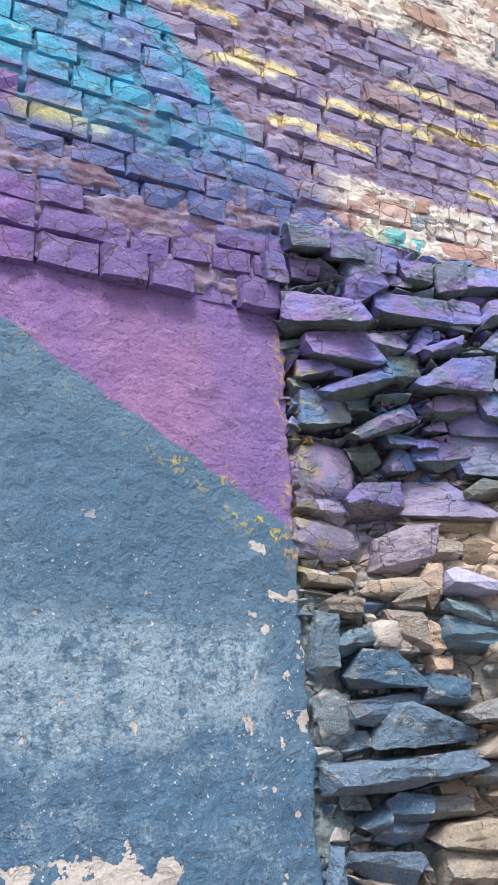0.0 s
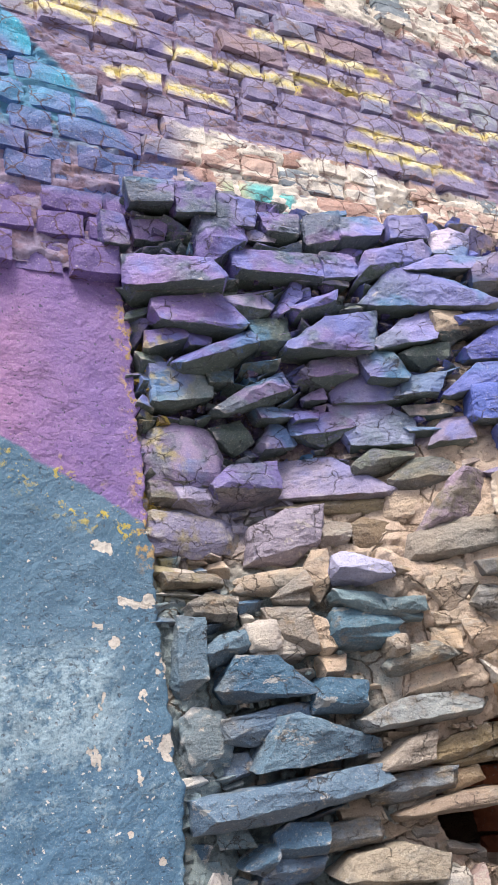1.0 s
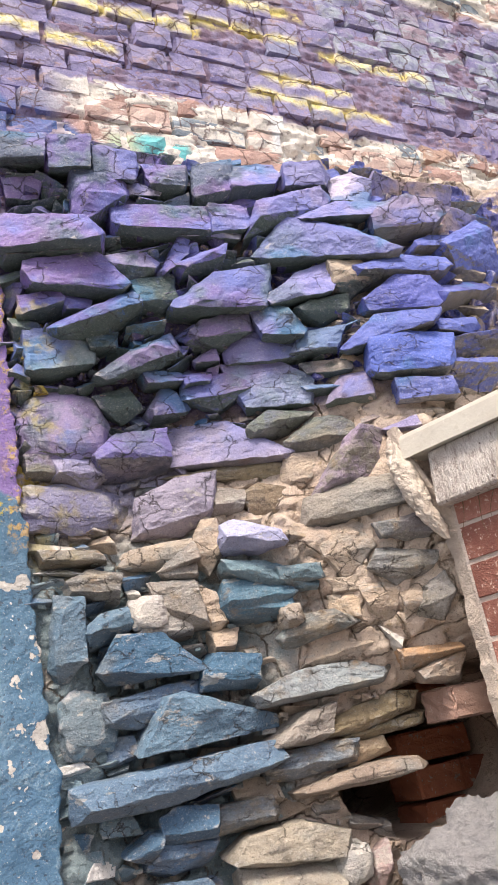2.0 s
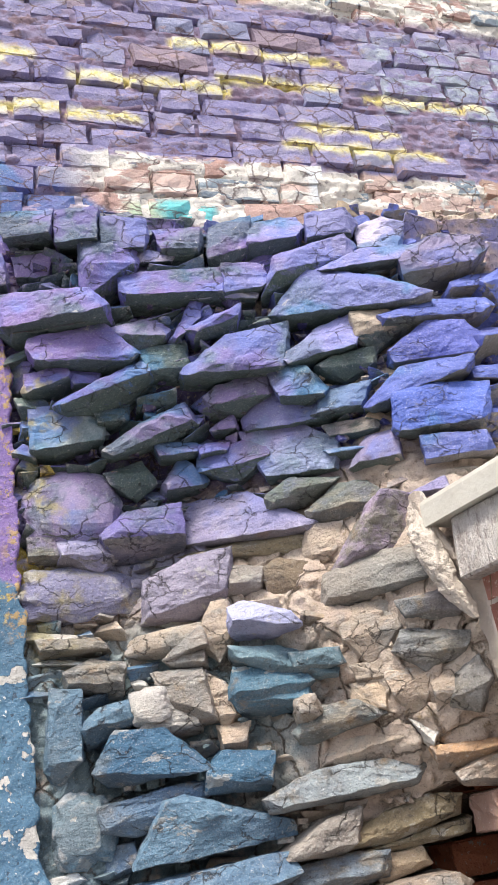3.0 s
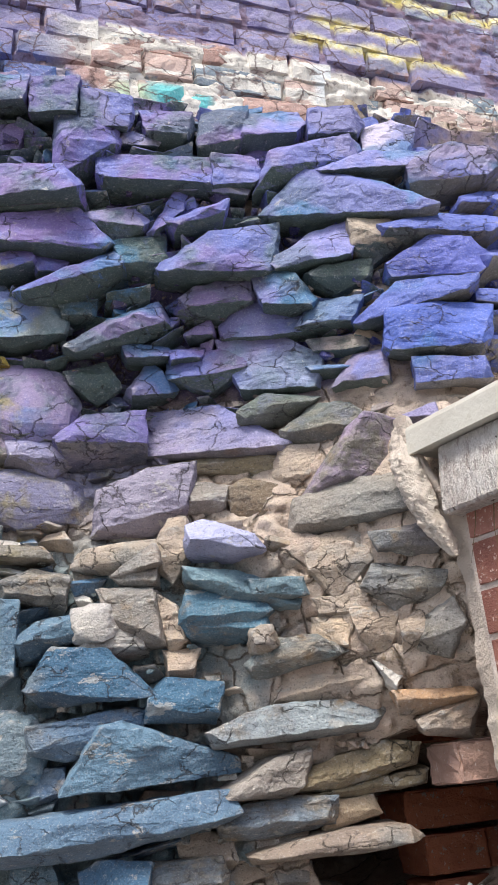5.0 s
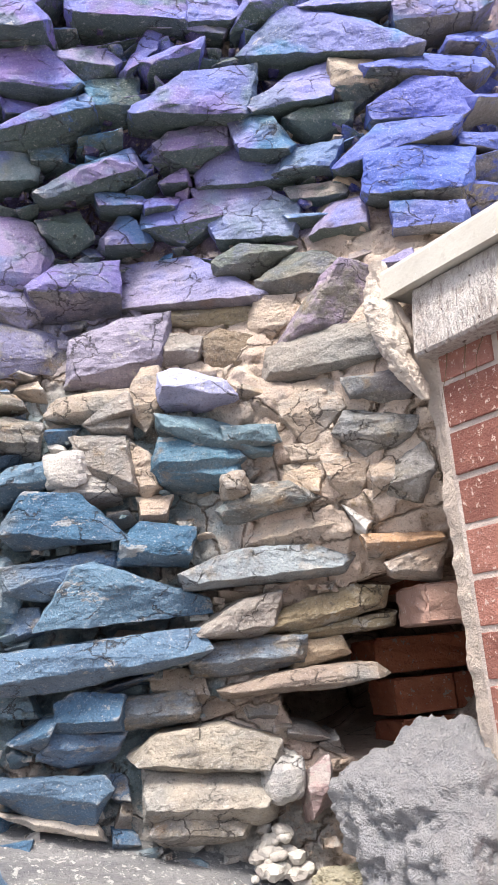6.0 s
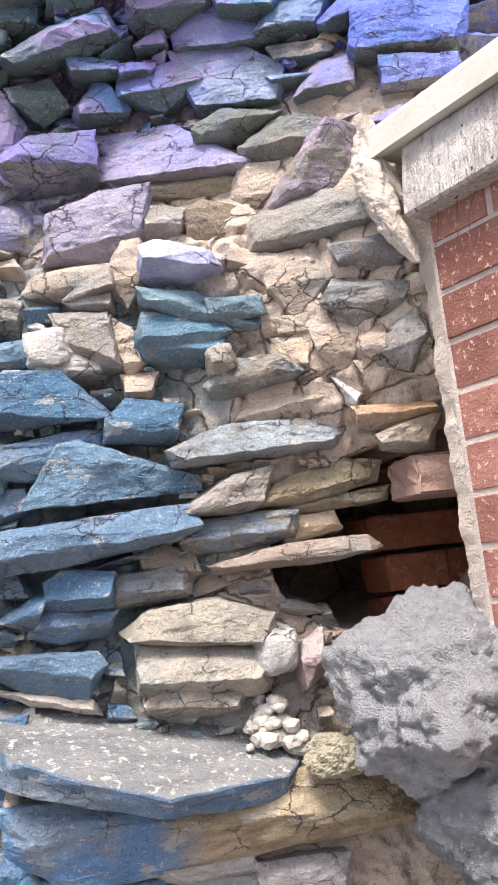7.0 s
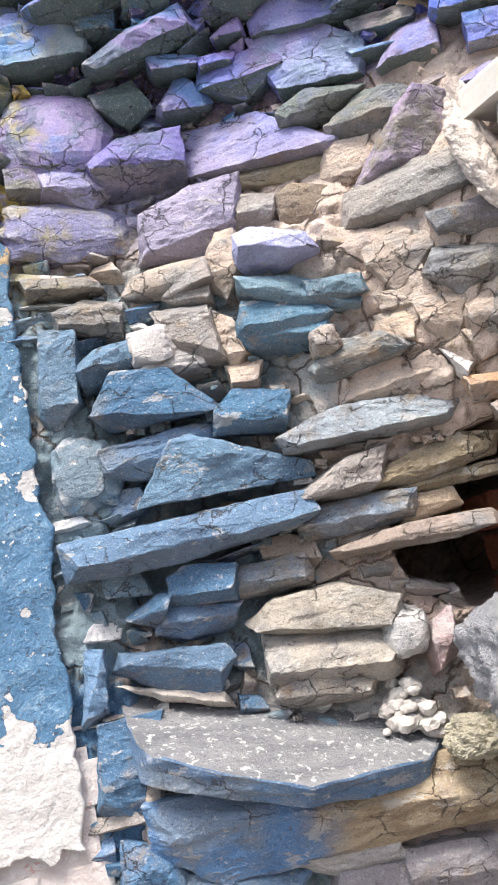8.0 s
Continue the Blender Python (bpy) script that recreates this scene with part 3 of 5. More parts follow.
def worn_brick(seed):
    """A unit brick with chipped arrises and an uneven face, 1 x 1 x 1, its front at y = -0.5."""
    rng = random.Random(seed)
    bm = bmesh.new()
    cols, rows = 3, 2
    front = []
    for j in range(rows + 1):
        line = []
        for i in range(cols + 1):
            px, pz = -0.5 + i / cols, -0.5 + j / rows
            rim = i in (0, cols) or j in (0, rows)
            line.append(bm.verts.new((px * (0.97 + rng.uniform(-0.04, 0.03)), -0.5 + (0.04 if rim else 0.0) + rng.uniform(-0.05, 0.05), pz * (0.96 + rng.uniform(-0.12, 0.06)))))
        front.append(line)
    for j in range(rows):
        for i in range(cols):
            bm.faces.new((front[j][i], front[j][i + 1], front[j + 1][i + 1], front[j + 1][i]))
    ring = [front[0][i] for i in range(cols + 1)] + [front[j][cols] for j in range(1, rows + 1)]
    ring += [front[rows][i] for i in range(cols - 1, -1, -1)] + [front[j][0] for j in range(rows - 1, 0, -1)]
    mid = [bm.verts.new((v.co.x * 1.06, -0.5 + 0.26 + rng.uniform(-0.03, 0.03), v.co.z * 1.08)) for v in ring]
    back = [bm.verts.new((v.co.x * 1.04, 0.5, v.co.z * 1.06)) for v in ring]
    k = len(ring)
    for a, b in ((ring, mid), (mid, back)):
        for i in range(k):
            bm.faces.new((a[i], b[i], b[(i + 1) % k], a[(i + 1) % k]))
    bmesh.ops.recalc_face_normals(bm, faces=bm.faces)
    return bm


BRICKS = [mesh_of("brick", worn_brick(s), BRICK) for s in range(14)]


# ---- rubble ----
rubble = base("wall_rubble", "broken rubble wall of split stones in cream mortar, partly oversprayed violet and blue", "wall")


def hollow(x, z):
    """How deep the dark cavity beside the pier goes."""
    r = math.hypot((x - 0.82) / 0.25, (z - 1.39 - 0.08 * (x - 0.8)) / 0.16)
    return 1.0 - smooth(0.75, 1.05, r)


def backing_place(u, v):
    x, z = -0.04 + 1.70 * u, 0.70 + 2.22 * v
    deep = 0.017 + 0.038 * smooth(2.15, 2.35, z) - 0.012 * smooth(0.45, 0.62, x) * smooth(2.15, 1.98, z) * smooth(1.55, 1.66, z)
    deep += 0.028 * smooth(0.10, 0.16, x) * smooth(0.50, 0.40, x) * smooth(1.98, 1.86, z) - 0.006 * smooth(2.15, 2.35, z) * smooth(0.70, 0.55, x) - 0.02 * smooth(2.15, 2.35, z) * smooth(0.58, 0.72, x)
    y = surf(x, z) + deep
    smear = smooth(0.36, 0.48, x) * smooth(2.16, 2.04, z) * smooth(1.54, 1.62, z)
    y -= 0.014 * smooth(0.13, 0.03, x) * smooth(2.0, 1.8, z) * smooth(1.18, 1.3, z)
    block = noise.voronoi(Vector((x * 11 + 0.35 * fbm(x * 14, 2.0, z * 14), 3.0, z * 10 + 0.35 * fbm(x * 14, 6.0, z * 14))))[0]
    y -= smear * (0.022 * min(1.0, (block[1] - block[0]) * 9.0) + 0.016 * (0.5 - block[0]) - 0.010)
    cell = noise.voronoi(Vector((x * 24 + 0.2 * fbm(x * 9, 1.0, z * 9), 0.0, z * 32)))[0]
    y += (1.0 - 0.6 * smear) * (0.016 * fbm(x * 7, 0.0, z * 9) + 0.010 * fbm(x * 22, 5.0, z * 26)) + 0.004 * fbm(x * 70, 8.0, z * 70)
    y -= (1.0 - 0.85 * smear) * (0.013 * min(1.0, (cell[1] - cell[0]) * 1.6) - 0.006)
    return (x, y + 0.60 * hollow(x, z), z)


part("mortar", mesh_of("mortar", sheet("m", 380, 480, backing_place), MORTAR, True), rubble)

TONES = {}


def tone(name, r, g, b, kept):
    TONES[name] = (r, g, b, kept)


PLACED = []
THICK = (1.32, 1.02)    # strength of the coat: thin and chalky below, deep above
ROUNDED = ("mottled", "whitestone", "mottledblue", "creamrock", "whiterock", "tealrock")


def broken(bm, depth, least, rng):
    """Closes the points into one solid and roughens it: chipped arrises, split layers, a grainy face."""
    bmesh.ops.convex_hull(bm, input=bm.verts[:])
    loose = [v for v in bm.verts if not v.link_faces]
    bmesh.ops.delete(bm, geom=loose, context="VERTS")
    bmesh.ops.dissolve_limit(bm, angle_limit=radians(7), verts=bm.verts, edges=bm.edges)
    lim = depth * 1.2
    bmesh.ops.bevel(bm, geom=[e for e in bm.edges if min(v.co.y for v in e.verts) < lim], offset=0.0011, segments=1, profile=0.5, affect="EDGES")
    bmesh.ops.triangulate(bm, faces=bm.faces[:])
    seed = rng.uniform(0, 90)
    for k in range(5):
        far = [e for e in bm.edges if e.calc_length() > 0.010 and min(v.co.y for v in e.verts) < lim]
        if not far:
            break
        bmesh.ops.subdivide_edges(bm, edges=far, cuts=1)
        bmesh.ops.triangulate(bm, faces=[f for f in bm.faces if len(f.verts) > 3])
    size = min(0.0022 + 0.022 * least, 0.0038)
    strata = rng.choice((0.0, 0.0, 0.001, 0.002)) * (1.0 if least < 0.08 else 0.5)
    for v in bm.verts:
        q = Vector((v.co.x * 24 + seed, v.co.y * 24, v.co.z * 48))
        push = Vector(noise.noise_vector(q)) * size + Vector(noise.noise_vector(q * 3.1)) * size * 0.5
        push += noise.cell_vector(Vector((q.x * 1.1, q.y, q.z * 1.3))) * size * 0.12
        step_in = noise.cell(Vector((seed, q.x * 0.12, v.co.z * 110))) * strata
        v.co += push + Vector((0.0, step_in, 0.0))
    return bm


def split_stone(w, hl, hr, depth, rng):
    """A split stone: heights hl and hr at its ends, a slanting upper face, an undercut lower one, sharp broken arrises."""
    bm = bmesh.new()
    ridge = rng.choice((0.25, 0.4, 0.7, 0.85)) + rng.uniform(-0.08, 0.08)
    slope = rng.uniform(0.10, 0.75)
    under = rng.uniform(0.45, 1.25)
    swing = rng.uniform(-0.75, 0.75)
    knee = rng.uniform(0.2, 0.8)
    peak = rng.uniform(0.94, 1.26)
    cut = [rng.choice((0.0, 0.08, 0.18, 0.30, 0.42)) * (1.0 if max(hl, hr) < 0.08 else 0.4) for _ in range(4)]
    if cut[0] and cut[2]:
        cut[rng.choice((0, 2))] = 0.0
    if cut[1] and cut[3]:
        cut[rng.choice((1, 3))] = 0.0
    half = 0.5 * w
    reach = min(1.0, max(hl, hr) / w * 1.6)
    for f, ends in ((0.0, (cut[0], cut[2])), (knee, (0.0, 0.0)), (1.0, (cut[1], cut[3]))):
        h = (hl + (hr - hl) * f) * (peak if 0 < f < 1 else 1.0)
        side = -1 if f == 0.0 else 1
        xt = (f - 0.5) * w - side * ends[0] * w * reach + (rng.uniform(-0.08, 0.08) * w if 0 < f < 1 else 0)
        xb = (f - 0.5) * w - side * ends[1] * w * reach + (rng.uniform(-0.08, 0.08) * w if 0 < f < 1 else 0)
        zt, zb = h * (0.5 + rng.uniform(-0.10, 0.08)), -h * (0.5 + rng.uniform(-0.10, 0.08))
        xr = xb + (xt - xb) * ridge + (side * 0.03 * w if f in (0.0, 1.0) else 0.0)
        bow = depth * swing * (f - 0.5) + depth * rng.uniform(-0.06, 0.08)
        bm.verts.new((xt, bow + depth * slope * rng.uniform(0.8, 1.2), zt))
        bm.verts.new((xr, bow, zb + (zt - zb) * ridge))
        bm.verts.new((xb, bow + depth * under * rng.uniform(0.8, 1.2), zb))
        bm.verts.new((xt * 0.97, depth * 1.5 + 0.07, zt * 0.97))
        bm.verts.new((xb * 0.97, depth * 1.5 + 0.07, zb * 0.97))
    return broken(bm, depth, min(hl, hr, w), rng)


def rock(w, h, depth, rng, lumpy):
    """A rounded boulder with a lumpy face."""
    bm = bmesh.new()
    bmesh.ops.create_icosphere(bm, subdivisions=4, radius=0.5)
    seed = Vector((rng.uniform(0, 50), 0, 0))
    for v in bm.verts:
        d = v.co.normalized()
        blunt = max(abs(d.x), abs(d.z)) ** -0.45
        r = 1.0 + lumpy * (0.13 * noise.noise(d * 1.8 + seed) + 0.06 * noise.noise(d * 5 + seed) + 0.03 * noise.noise(d * 13 + seed))
        r += 0.09 * lumpy * (0.4 - noise.voronoi(d * 2.6 + seed)[0][0])
        v.co = Vector((v.co.x * w * blunt, v.co.y * depth * 2.0 + depth * 0.9, v.co.z * h * blunt)) * r
    return bm


def stone(x, z, w, hl, hr, tilt, proud, paint, lean=None):
    """One stone of the rubble: centre, width, height at both ends, tilt, how far it stands out, and its paint."""
    rng = random.Random(round(x * 7919 + z * 104729))
    depth = 0.044 + 0.95 * max(proud, 0.0)
    PLACED.append((x, z, w, max(hl, hr)))
    turn = math.degrees(math.atan2(surf(x + w / 2, z) - surf(x - w / 2, z), w)) * 0.85
    m = pose(x, surf(x, z) - proud, z, rng.uniform(-9, 9), 0, turn + rng.uniform(-9, 9)) @ pose(0, 0, 0, 0, -tilt, 0)
    if paint in ROUNDED:
        shape = rock(w * 1.12, max(hl, hr) * 1.12, depth, rng, 1.0 if paint == "mottled" else 2.0)
    else:
        shape = split_stone(w * 1.20, hl * 1.30, hr * 1.30, depth, rng)
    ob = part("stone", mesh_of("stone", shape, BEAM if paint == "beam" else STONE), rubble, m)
    return painted(ob, paint, rng)


def hewn(x, z, proud, paint, corners, left, right):
    """A split stone: its corners in centimetres about (x, z), and the arris from left to right where the lit face turns under."""
    rng = random.Random(round(x * 7919 + z * 104729))
    depth = 0.03 + 0.6 * proud
    turn = math.degrees(math.atan2(surf(x + 0.05, z) - surf(x - 0.05, z), 0.1)) * 0.85
    grow = 1.16 if paint in ("cream", "beige", "layered") else 1.12
    corners = [(cx * grow, cz * grow) for cx, cz in corners]
    wide = max(c[0] for c in corners) - min(c[0] for c in corners)
    high = max(c[1] for c in corners) - min(c[1] for c in corners)
    PLACED.append((x, z, wide * 0.01, high * 0.01))
    m = pose(x, surf(x, z) - proud, z, rng.uniform(-11, 9), 0, turn + rng.uniform(-9, 9))
    if paint in ROUNDED:
        shape = rock(wide * 0.0102, high * 0.0102, depth, rng, 1.0 if paint == "mottled" else 2.0)
    else:
        bm = bmesh.new()
        rise = (right[1] - left[1]) / (right[0] - left[0])
        for cx, cz in corners:
            under = cz < left[1] + rise * (cx - left[0])
            set_back = depth * ((0.78 if under else 0.35) + rng.uniform(-0.25, 0.18))
            bm.verts.new((cx * 0.01, set_back, cz * 0.01))
            bm.verts.new((cx * 0.0096, depth + 0.07, cz * 0.0096))
        for k, (cx, cz) in enumerate((left, right)):
            bm.verts.new((cx * 0.0097, depth * rng.uniform(-0.10, 0.12), cz * 0.01))
        # one or two more facets on the lit face
        top = [c for c in corners if c[1] >= left[1] + rise * (c[0] - left[0])]
        for k in range(rng.choice((1, 1, 2)) if len(top) > 1 else 0):
            a, b = rng.choice(top), rng.choice((left, right))
            f = rng.uniform(0.35, 0.75)
            bm.verts.new(((a[0] * f + b[0] * (1 - f)) * 0.01, depth * rng.uniform(-0.12, 0.10), (a[1] * f + b[1] * (1 - f)) * 0.01))
        shape = broken(bm, depth, min(wide, high) * 0.01, rng)
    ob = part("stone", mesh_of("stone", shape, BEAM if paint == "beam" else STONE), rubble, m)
    return painted(ob, paint, rng)


def painted(ob, paint, rng):
    r, g, b, kept = TONES[paint]
    k, warm = THICK[smooth(1.9, 2.2, ob.matrix_basis.translation.z) > 0.5] * rng.uniform(0.82, 1.16), rng.uniform(0.97, 1.03)
    ob.color = (min(r * k * warm, 0.85), min(g * k, 0.85), min(b * k / warm, 0.85), kept)
    return ob


tone("purple", 0.22, 0.19, 0.45, 0.90)
tone("violet", 0.29, 0.29, 0.57, 0.88)
tone("darkpurple", 0.24, 0.21, 0.40, 0.82)
tone("blueviolet", 0.22, 0.25, 0.56, 0.92)
tone("indigo", 0.14, 0.16, 0.46, 0.86)
tone("blue", 0.15, 0.19, 0.52, 0.88)
tone("brightblue", 0.13, 0.19, 0.58, 1.0)
tone("slateviolet", 0.30, 0.27, 0.44, 0.78)
tone("lavender", 0.34, 0.31, 0.45, 0.80)
tone("lavgrey", 0.36, 0.33, 0.46, 0.72)
tone("lavpale", 0.33, 0.31, 0.42, 0.84)
tone("lilac", 0.36, 0.38, 0.62, 1.05)
tone("layerdark", 0.28, 0.25, 0.22, 0.80)
tone("purplebrown", 0.31, 0.25, 0.35, 0.60)
tone("pale", 0.50, 0.46, 0.62, 0.72)
tone("teal", 0.10, 0.24, 0.44, 0.90)
tone("tealpale", 0.20, 0.29, 0.35, 0.72)
tone("tealgrey", 0.14, 0.22, 0.27, 0.74)
tone("tealbrown", 0.22, 0.27, 0.29, 0.56)
tone("deepteal", 0.07, 0.155, 0.25, 0.76)
tone("deepblue", 0.08, 0.16, 0.26, 0.70)
tone("steel", 0.12, 0.20, 0.28, 0.78)
tone("steelblue", 0.15, 0.23, 0.42, 0.80)
tone("steelblue2", 0.12, 0.20, 0.30, 0.78)
tone("steelgrey", 0.12, 0.19, 0.29, 0.70)
tone("steelpale", 0.26, 0.29, 0.31, 0.66)
tone("steelbrown", 0.20, 0.24, 0.29, 0.60)
tone("bluepale", 0.32, 0.38, 0.60, 0.80)
tone("mossviolet", 0.24, 0.28, 0.30, 0.85)
tone("mottled", 0.34, 0.28, 0.46, 0.95)
tone("mottledblue", 0.22, 0.22, 0.36, 0.66)
tone("darkgreen", 0.09, 0.13, 0.13, 0.72)
tone("greygreen", 0.20, 0.21, 0.22, 0.60)
tone("olive", 0.28, 0.25, 0.18, 0.60)
tone("grey", 0.24, 0.25, 0.28, 0.56)
tone("slate", 0.17, 0.16, 0.17, 0.70)
tone("slatepale", 0.28, 0.27, 0.27, 0.60)
tone("greybrown", 0.33, 0.29, 0.26, 0.68)
tone("greyrock", 0.34, 0.32, 0.33, 0.74)
tone("greywhite", 0.48, 0.46, 0.44, 0.70)
tone("beam", 0.10, 0.19, 0.33, 0.95)
tone("pinkbrick", 0.62, 0.48, 0.45, 0.92)
tone("brown", 0.46, 0.36, 0.26, 0.74)
tone("darkbrown", 0.24, 0.19, 0.14, 0.70)
tone("slatebrown", 0.31, 0.245, 0.20, 0.78)
tone("umber", 0.30, 0.25, 0.17, 0.84)
tone("rust", 0.50, 0.32, 0.20, 0.80)
tone("rose", 0.38, 0.29, 0.29, 0.80)
tone("rosebrown", 0.56, 0.43, 0.34, 0.84)
tone("layered", 0.56, 0.50, 0.43, 0.74)
tone("beige", 0.44, 0.36, 0.28, 0.72)
tone("sand", 0.32, 0.285, 0.24, 0.62)
tone("sandgrey", 0.36, 0.32, 0.27, 0.72)
tone("cream", 0.43, 0.355, 0.29, 0.90)
tone("whitish", 0.66, 0.62, 0.58, 0.82)
tone("whitestone", 0.54, 0.51, 0.48, 0.95)
tone("creamrock", 0.44, 0.37, 0.30, 0.92)
tone("whiterock", 0.50, 0.47, 0.44, 0.85)
tone("tealrock", 0.11, 0.20, 0.27, 0.80)
tone("tealmid", 0.10, 0.20, 0.28, 0.76)
# ---- the stones, from the top down ----
hewn(0.228, 2.699, 0.06, 'purple', ((-5, 9), (6.5, 10.5), (7, 3), (1.5, 3), (-3.5, -4.5), (-5.5, -1.5)), (-4.5, 1), (6, 1))
hewn(0.397, 2.756, 0.04, 'purple', ((-5, 5.5), (5.5, 6), (5.5, 2), (1, -1), (-4, 3)), (-4.5, -0.5), (4, -1.5))
hewn(0.504, 2.746, 0.04, 'purple', ((-3, 7.5), (6.5, 9.5), (5.5, 1), (0.5, -2.5), (-4.5, -0.5)), (-5, -3), (4.5, -1))
hewn(0.609, 2.758, 0.05, 'violet', ((-3.5, 7.5), (7, 8), (8, 3.5), (-0.5, -1), (-6, -1)), (-6, -2), (6, 0))
hewn(0.734, 2.754, 0.05, 'violet', ((-4, 5.5), (5, 6), (7, 2), (2.5, 0.5), (-4.5, 2.5)), (-5.5, -1), (5, -2))
hewn(0.848, 2.732, 0.03, 'pale', ((-4, 4.5), (2.5, 6.5), (6.5, 3), (5, -2.5), (-4, 0)), (-5.5, -2.5), (4, -4.5))
hewn(0.368, 2.632, 0.05, 'purple', ((-11, 6.5), (11, 6), (11.5, 0), (2.5, 1), (-11, 1.5)), (-11, -1), (10.5, -2.5))
hewn(0.520, 2.632, 0.04, 'violet', ((-4, 5), (5, 5), (5.5, 0.5), (-4, -0.5)), (-4.5, -2.5), (4, -1.5))
hewn(0.660, 2.646, 0.05, 'violet', ((-6.5, 4), (9.5, 8), (11.5, 5), (2, 2), (-10, -3.5)), (-7.5, -0.5), (9.5, 1.5))
hewn(0.772, 2.624, 0.05, 'violet', ((-10, 1.5), (0.5, 4.5), (10, 3.5), (10, 2), (-4.5, 2)), (-9.5, 0), (8.5, 0))
hewn(0.937, 2.592, 0.06, 'slateviolet', ((-8, 5.5), (1, 7.5), (8, 5.5), (11, 3), (5.5, -0.5), (-5, -2)), (-9.5, -0.5), (7.5, -0.5))
hewn(1.000, 2.535, 0.04, 'indigo', ((-4, 2), (1.5, 4.5), (7, 4.5), (8.5, 2), (-1.5, 0)), (-6, -1), (5.5, 0))
hewn(0.706, 2.537, 0.06, 'blueviolet', ((-5.5, 10), (8, 6), (17.5, -2.5), (11, -2), (0.5, -1), (-15, 1.5), (-10, 6.5)), (-13, -1), (15.5, -4))
hewn(0.880, 2.461, 0.06, 'blue', ((-10.5, 2.5), (0.5, 5.5), (12.5, 4), (14, 2), (2, 0), (-8.5, 2)), (-11, -1), (11, -1))
hewn(0.764, 2.449, 0.04, 'cream', ((-4, 5), (3, 5), (9.5, 2), (0, -3), (-4.5, 1.5)), (-5, -0.5), (8, 0.5))
hewn(0.110, 2.597, 0.07, 'purple', ((-12, 7.5), (6, 5.5), (10, 0), (7, -0.5), (-12.5, 0.5)), (-11.5, -2), (10, -2.5))
hewn(0.085, 2.567, 0.03, 'olive', ((-10, 3.5), (12, 2), (4, 1), (-7, 0.5)), (-6.5, 1), (9, 0.5))
hewn(0.292, 2.535, 0.03, 'slateviolet', ((-6.5, 4), (3, 5), (6, 1.5), (0.5, -2), (-3.5, 0.5)), (-5.5, 0.5), (5.5, -0.5))
hewn(0.396, 2.553, 0.03, 'purple', ((-3.5, -2), (1.5, 7), (3.5, 5), (0, 0)), (-3.5, -4), (2.5, 1))
hewn(0.436, 2.512, 0.05, 'purple', ((-5.5, 2), (0, 4), (6.5, 6), (5, 1.5), (-4, 0)), (-3.5, 0.5), (6, 3))
hewn(0.152, 2.489, 0.06, 'purple', ((-9.5, 6), (5.5, 8), (12, 0.5), (6, -1.5), (-4.5, 0.5), (-10, 3)), (-9.5, 0), (11, -1.5))
hewn(0.341, 2.457, 0.03, 'darkgreen', ((-5.5, 5), (4, 6.5), (5, 1), (1.5, -1.5), (-4, -0.5)), (-5, -1), (4.5, -0.5))
hewn(0.466, 2.431, 0.06, 'blueviolet', ((-9.5, 1), (-0.5, 6.5), (12.5, 8.5), (11.5, -0.5), (0, -1), (-10.5, 0)), (-10, -1.5), (10.5, -2.5))
hewn(0.662, 2.435, 0.05, 'violet', ((-10, -0.5), (-0.5, 5.5), (6.5, 7), (7, 1.5), (-0.5, -1.5)), (-9.5, -2.5), (6, -1))
hewn(0.695, 2.384, 0.03, 'grey', ((-6, 2), (-1.5, 4), (7, 4), (6.5, 0.5), (0, -1.5), (-5.5, 1.5)), (-5.5, 0.5), (6, 0))
hewn(0.852, 2.371, 0.05, 'indigo', ((-8, 2), (0.5, 7), (7.5, 5), (11.5, 0), (4, -1), (-6, 0.5)), (-9, -1.5), (8.5, -2.5))
hewn(0.778, 2.282, 0.07, 'blue', ((-10, -0.5), (-1.5, 5), (12, 3.5), (12, 2.5), (-1, 2), (-9, -0.5)), (-9, -2), (11, 0))
hewn(0.957, 2.285, 0.05, 'blue', ((-4, 2.5), (6.5, 3), (7.5, 0.5), (-2, 2)), (-5, -0.5), (4.5, -1.5))
hewn(0.808, 2.203, 0.08, 'brightblue', ((-8, 6.5), (-0.5, 7), (9.5, 4.5), (8.5, -1.5), (6, -4), (-9.5, -0.5)), (-9.5, -2.5), (6.5, -4))
hewn(0.206, 2.409, 0.06, 'purple', ((-11, 0.5), (0, 4), (8.5, 8), (10, 5), (1, 0), (-8, -0.5)), (-10, -2.5), (9.5, 3.5))
hewn(0.085, 2.458, 0.03, 'purple', ((-4.5, 3), (4, 4), (5, 1.5), (-5, -1.5)), (-4.5, -2), (5, 0))
hewn(0.165, 2.452, 0.02, 'purple', ((-3, 3.5), (3.5, 2), (1.5, 0), (-2.5, 0.5)), (-2.5, -0.5), (3, -0.5))
hewn(0.483, 2.366, 0.04, 'slateviolet', ((-7.5, 1.5), (-4.5, 4), (6, 5), (6.5, 1), (0, -2)), (-7, -1), (6, 0))
hewn(0.581, 2.350, 0.07, 'teal', ((-5.5, 8.5), (3, 5), (6.5, 0), (0, -1), (-3, 0.5)), (-4, -1), (5.5, -2.5))
hewn(0.675, 2.307, 0.04, 'steelblue', ((-7, -0.5), (-3.5, 4), (6, 3.5), (3.5, -1)), (-6, -2), (3.5, -2))
hewn(0.295, 2.303, 0.06, 'darkpurple', ((-10, -1), (-1, 4.5), (7, 7.5), (11.5, 2.5), (2, 2.5), (-7, -1.5)), (-9, -3), (9, 4))
hewn(0.123, 2.340, 0.03, 'mossviolet', ((-7, 6), (2.5, 7.5), (8, 3), (7, -1), (-2.5, -3.5), (-7, -2.5)), (-7, -3.5), (7, -1.5))
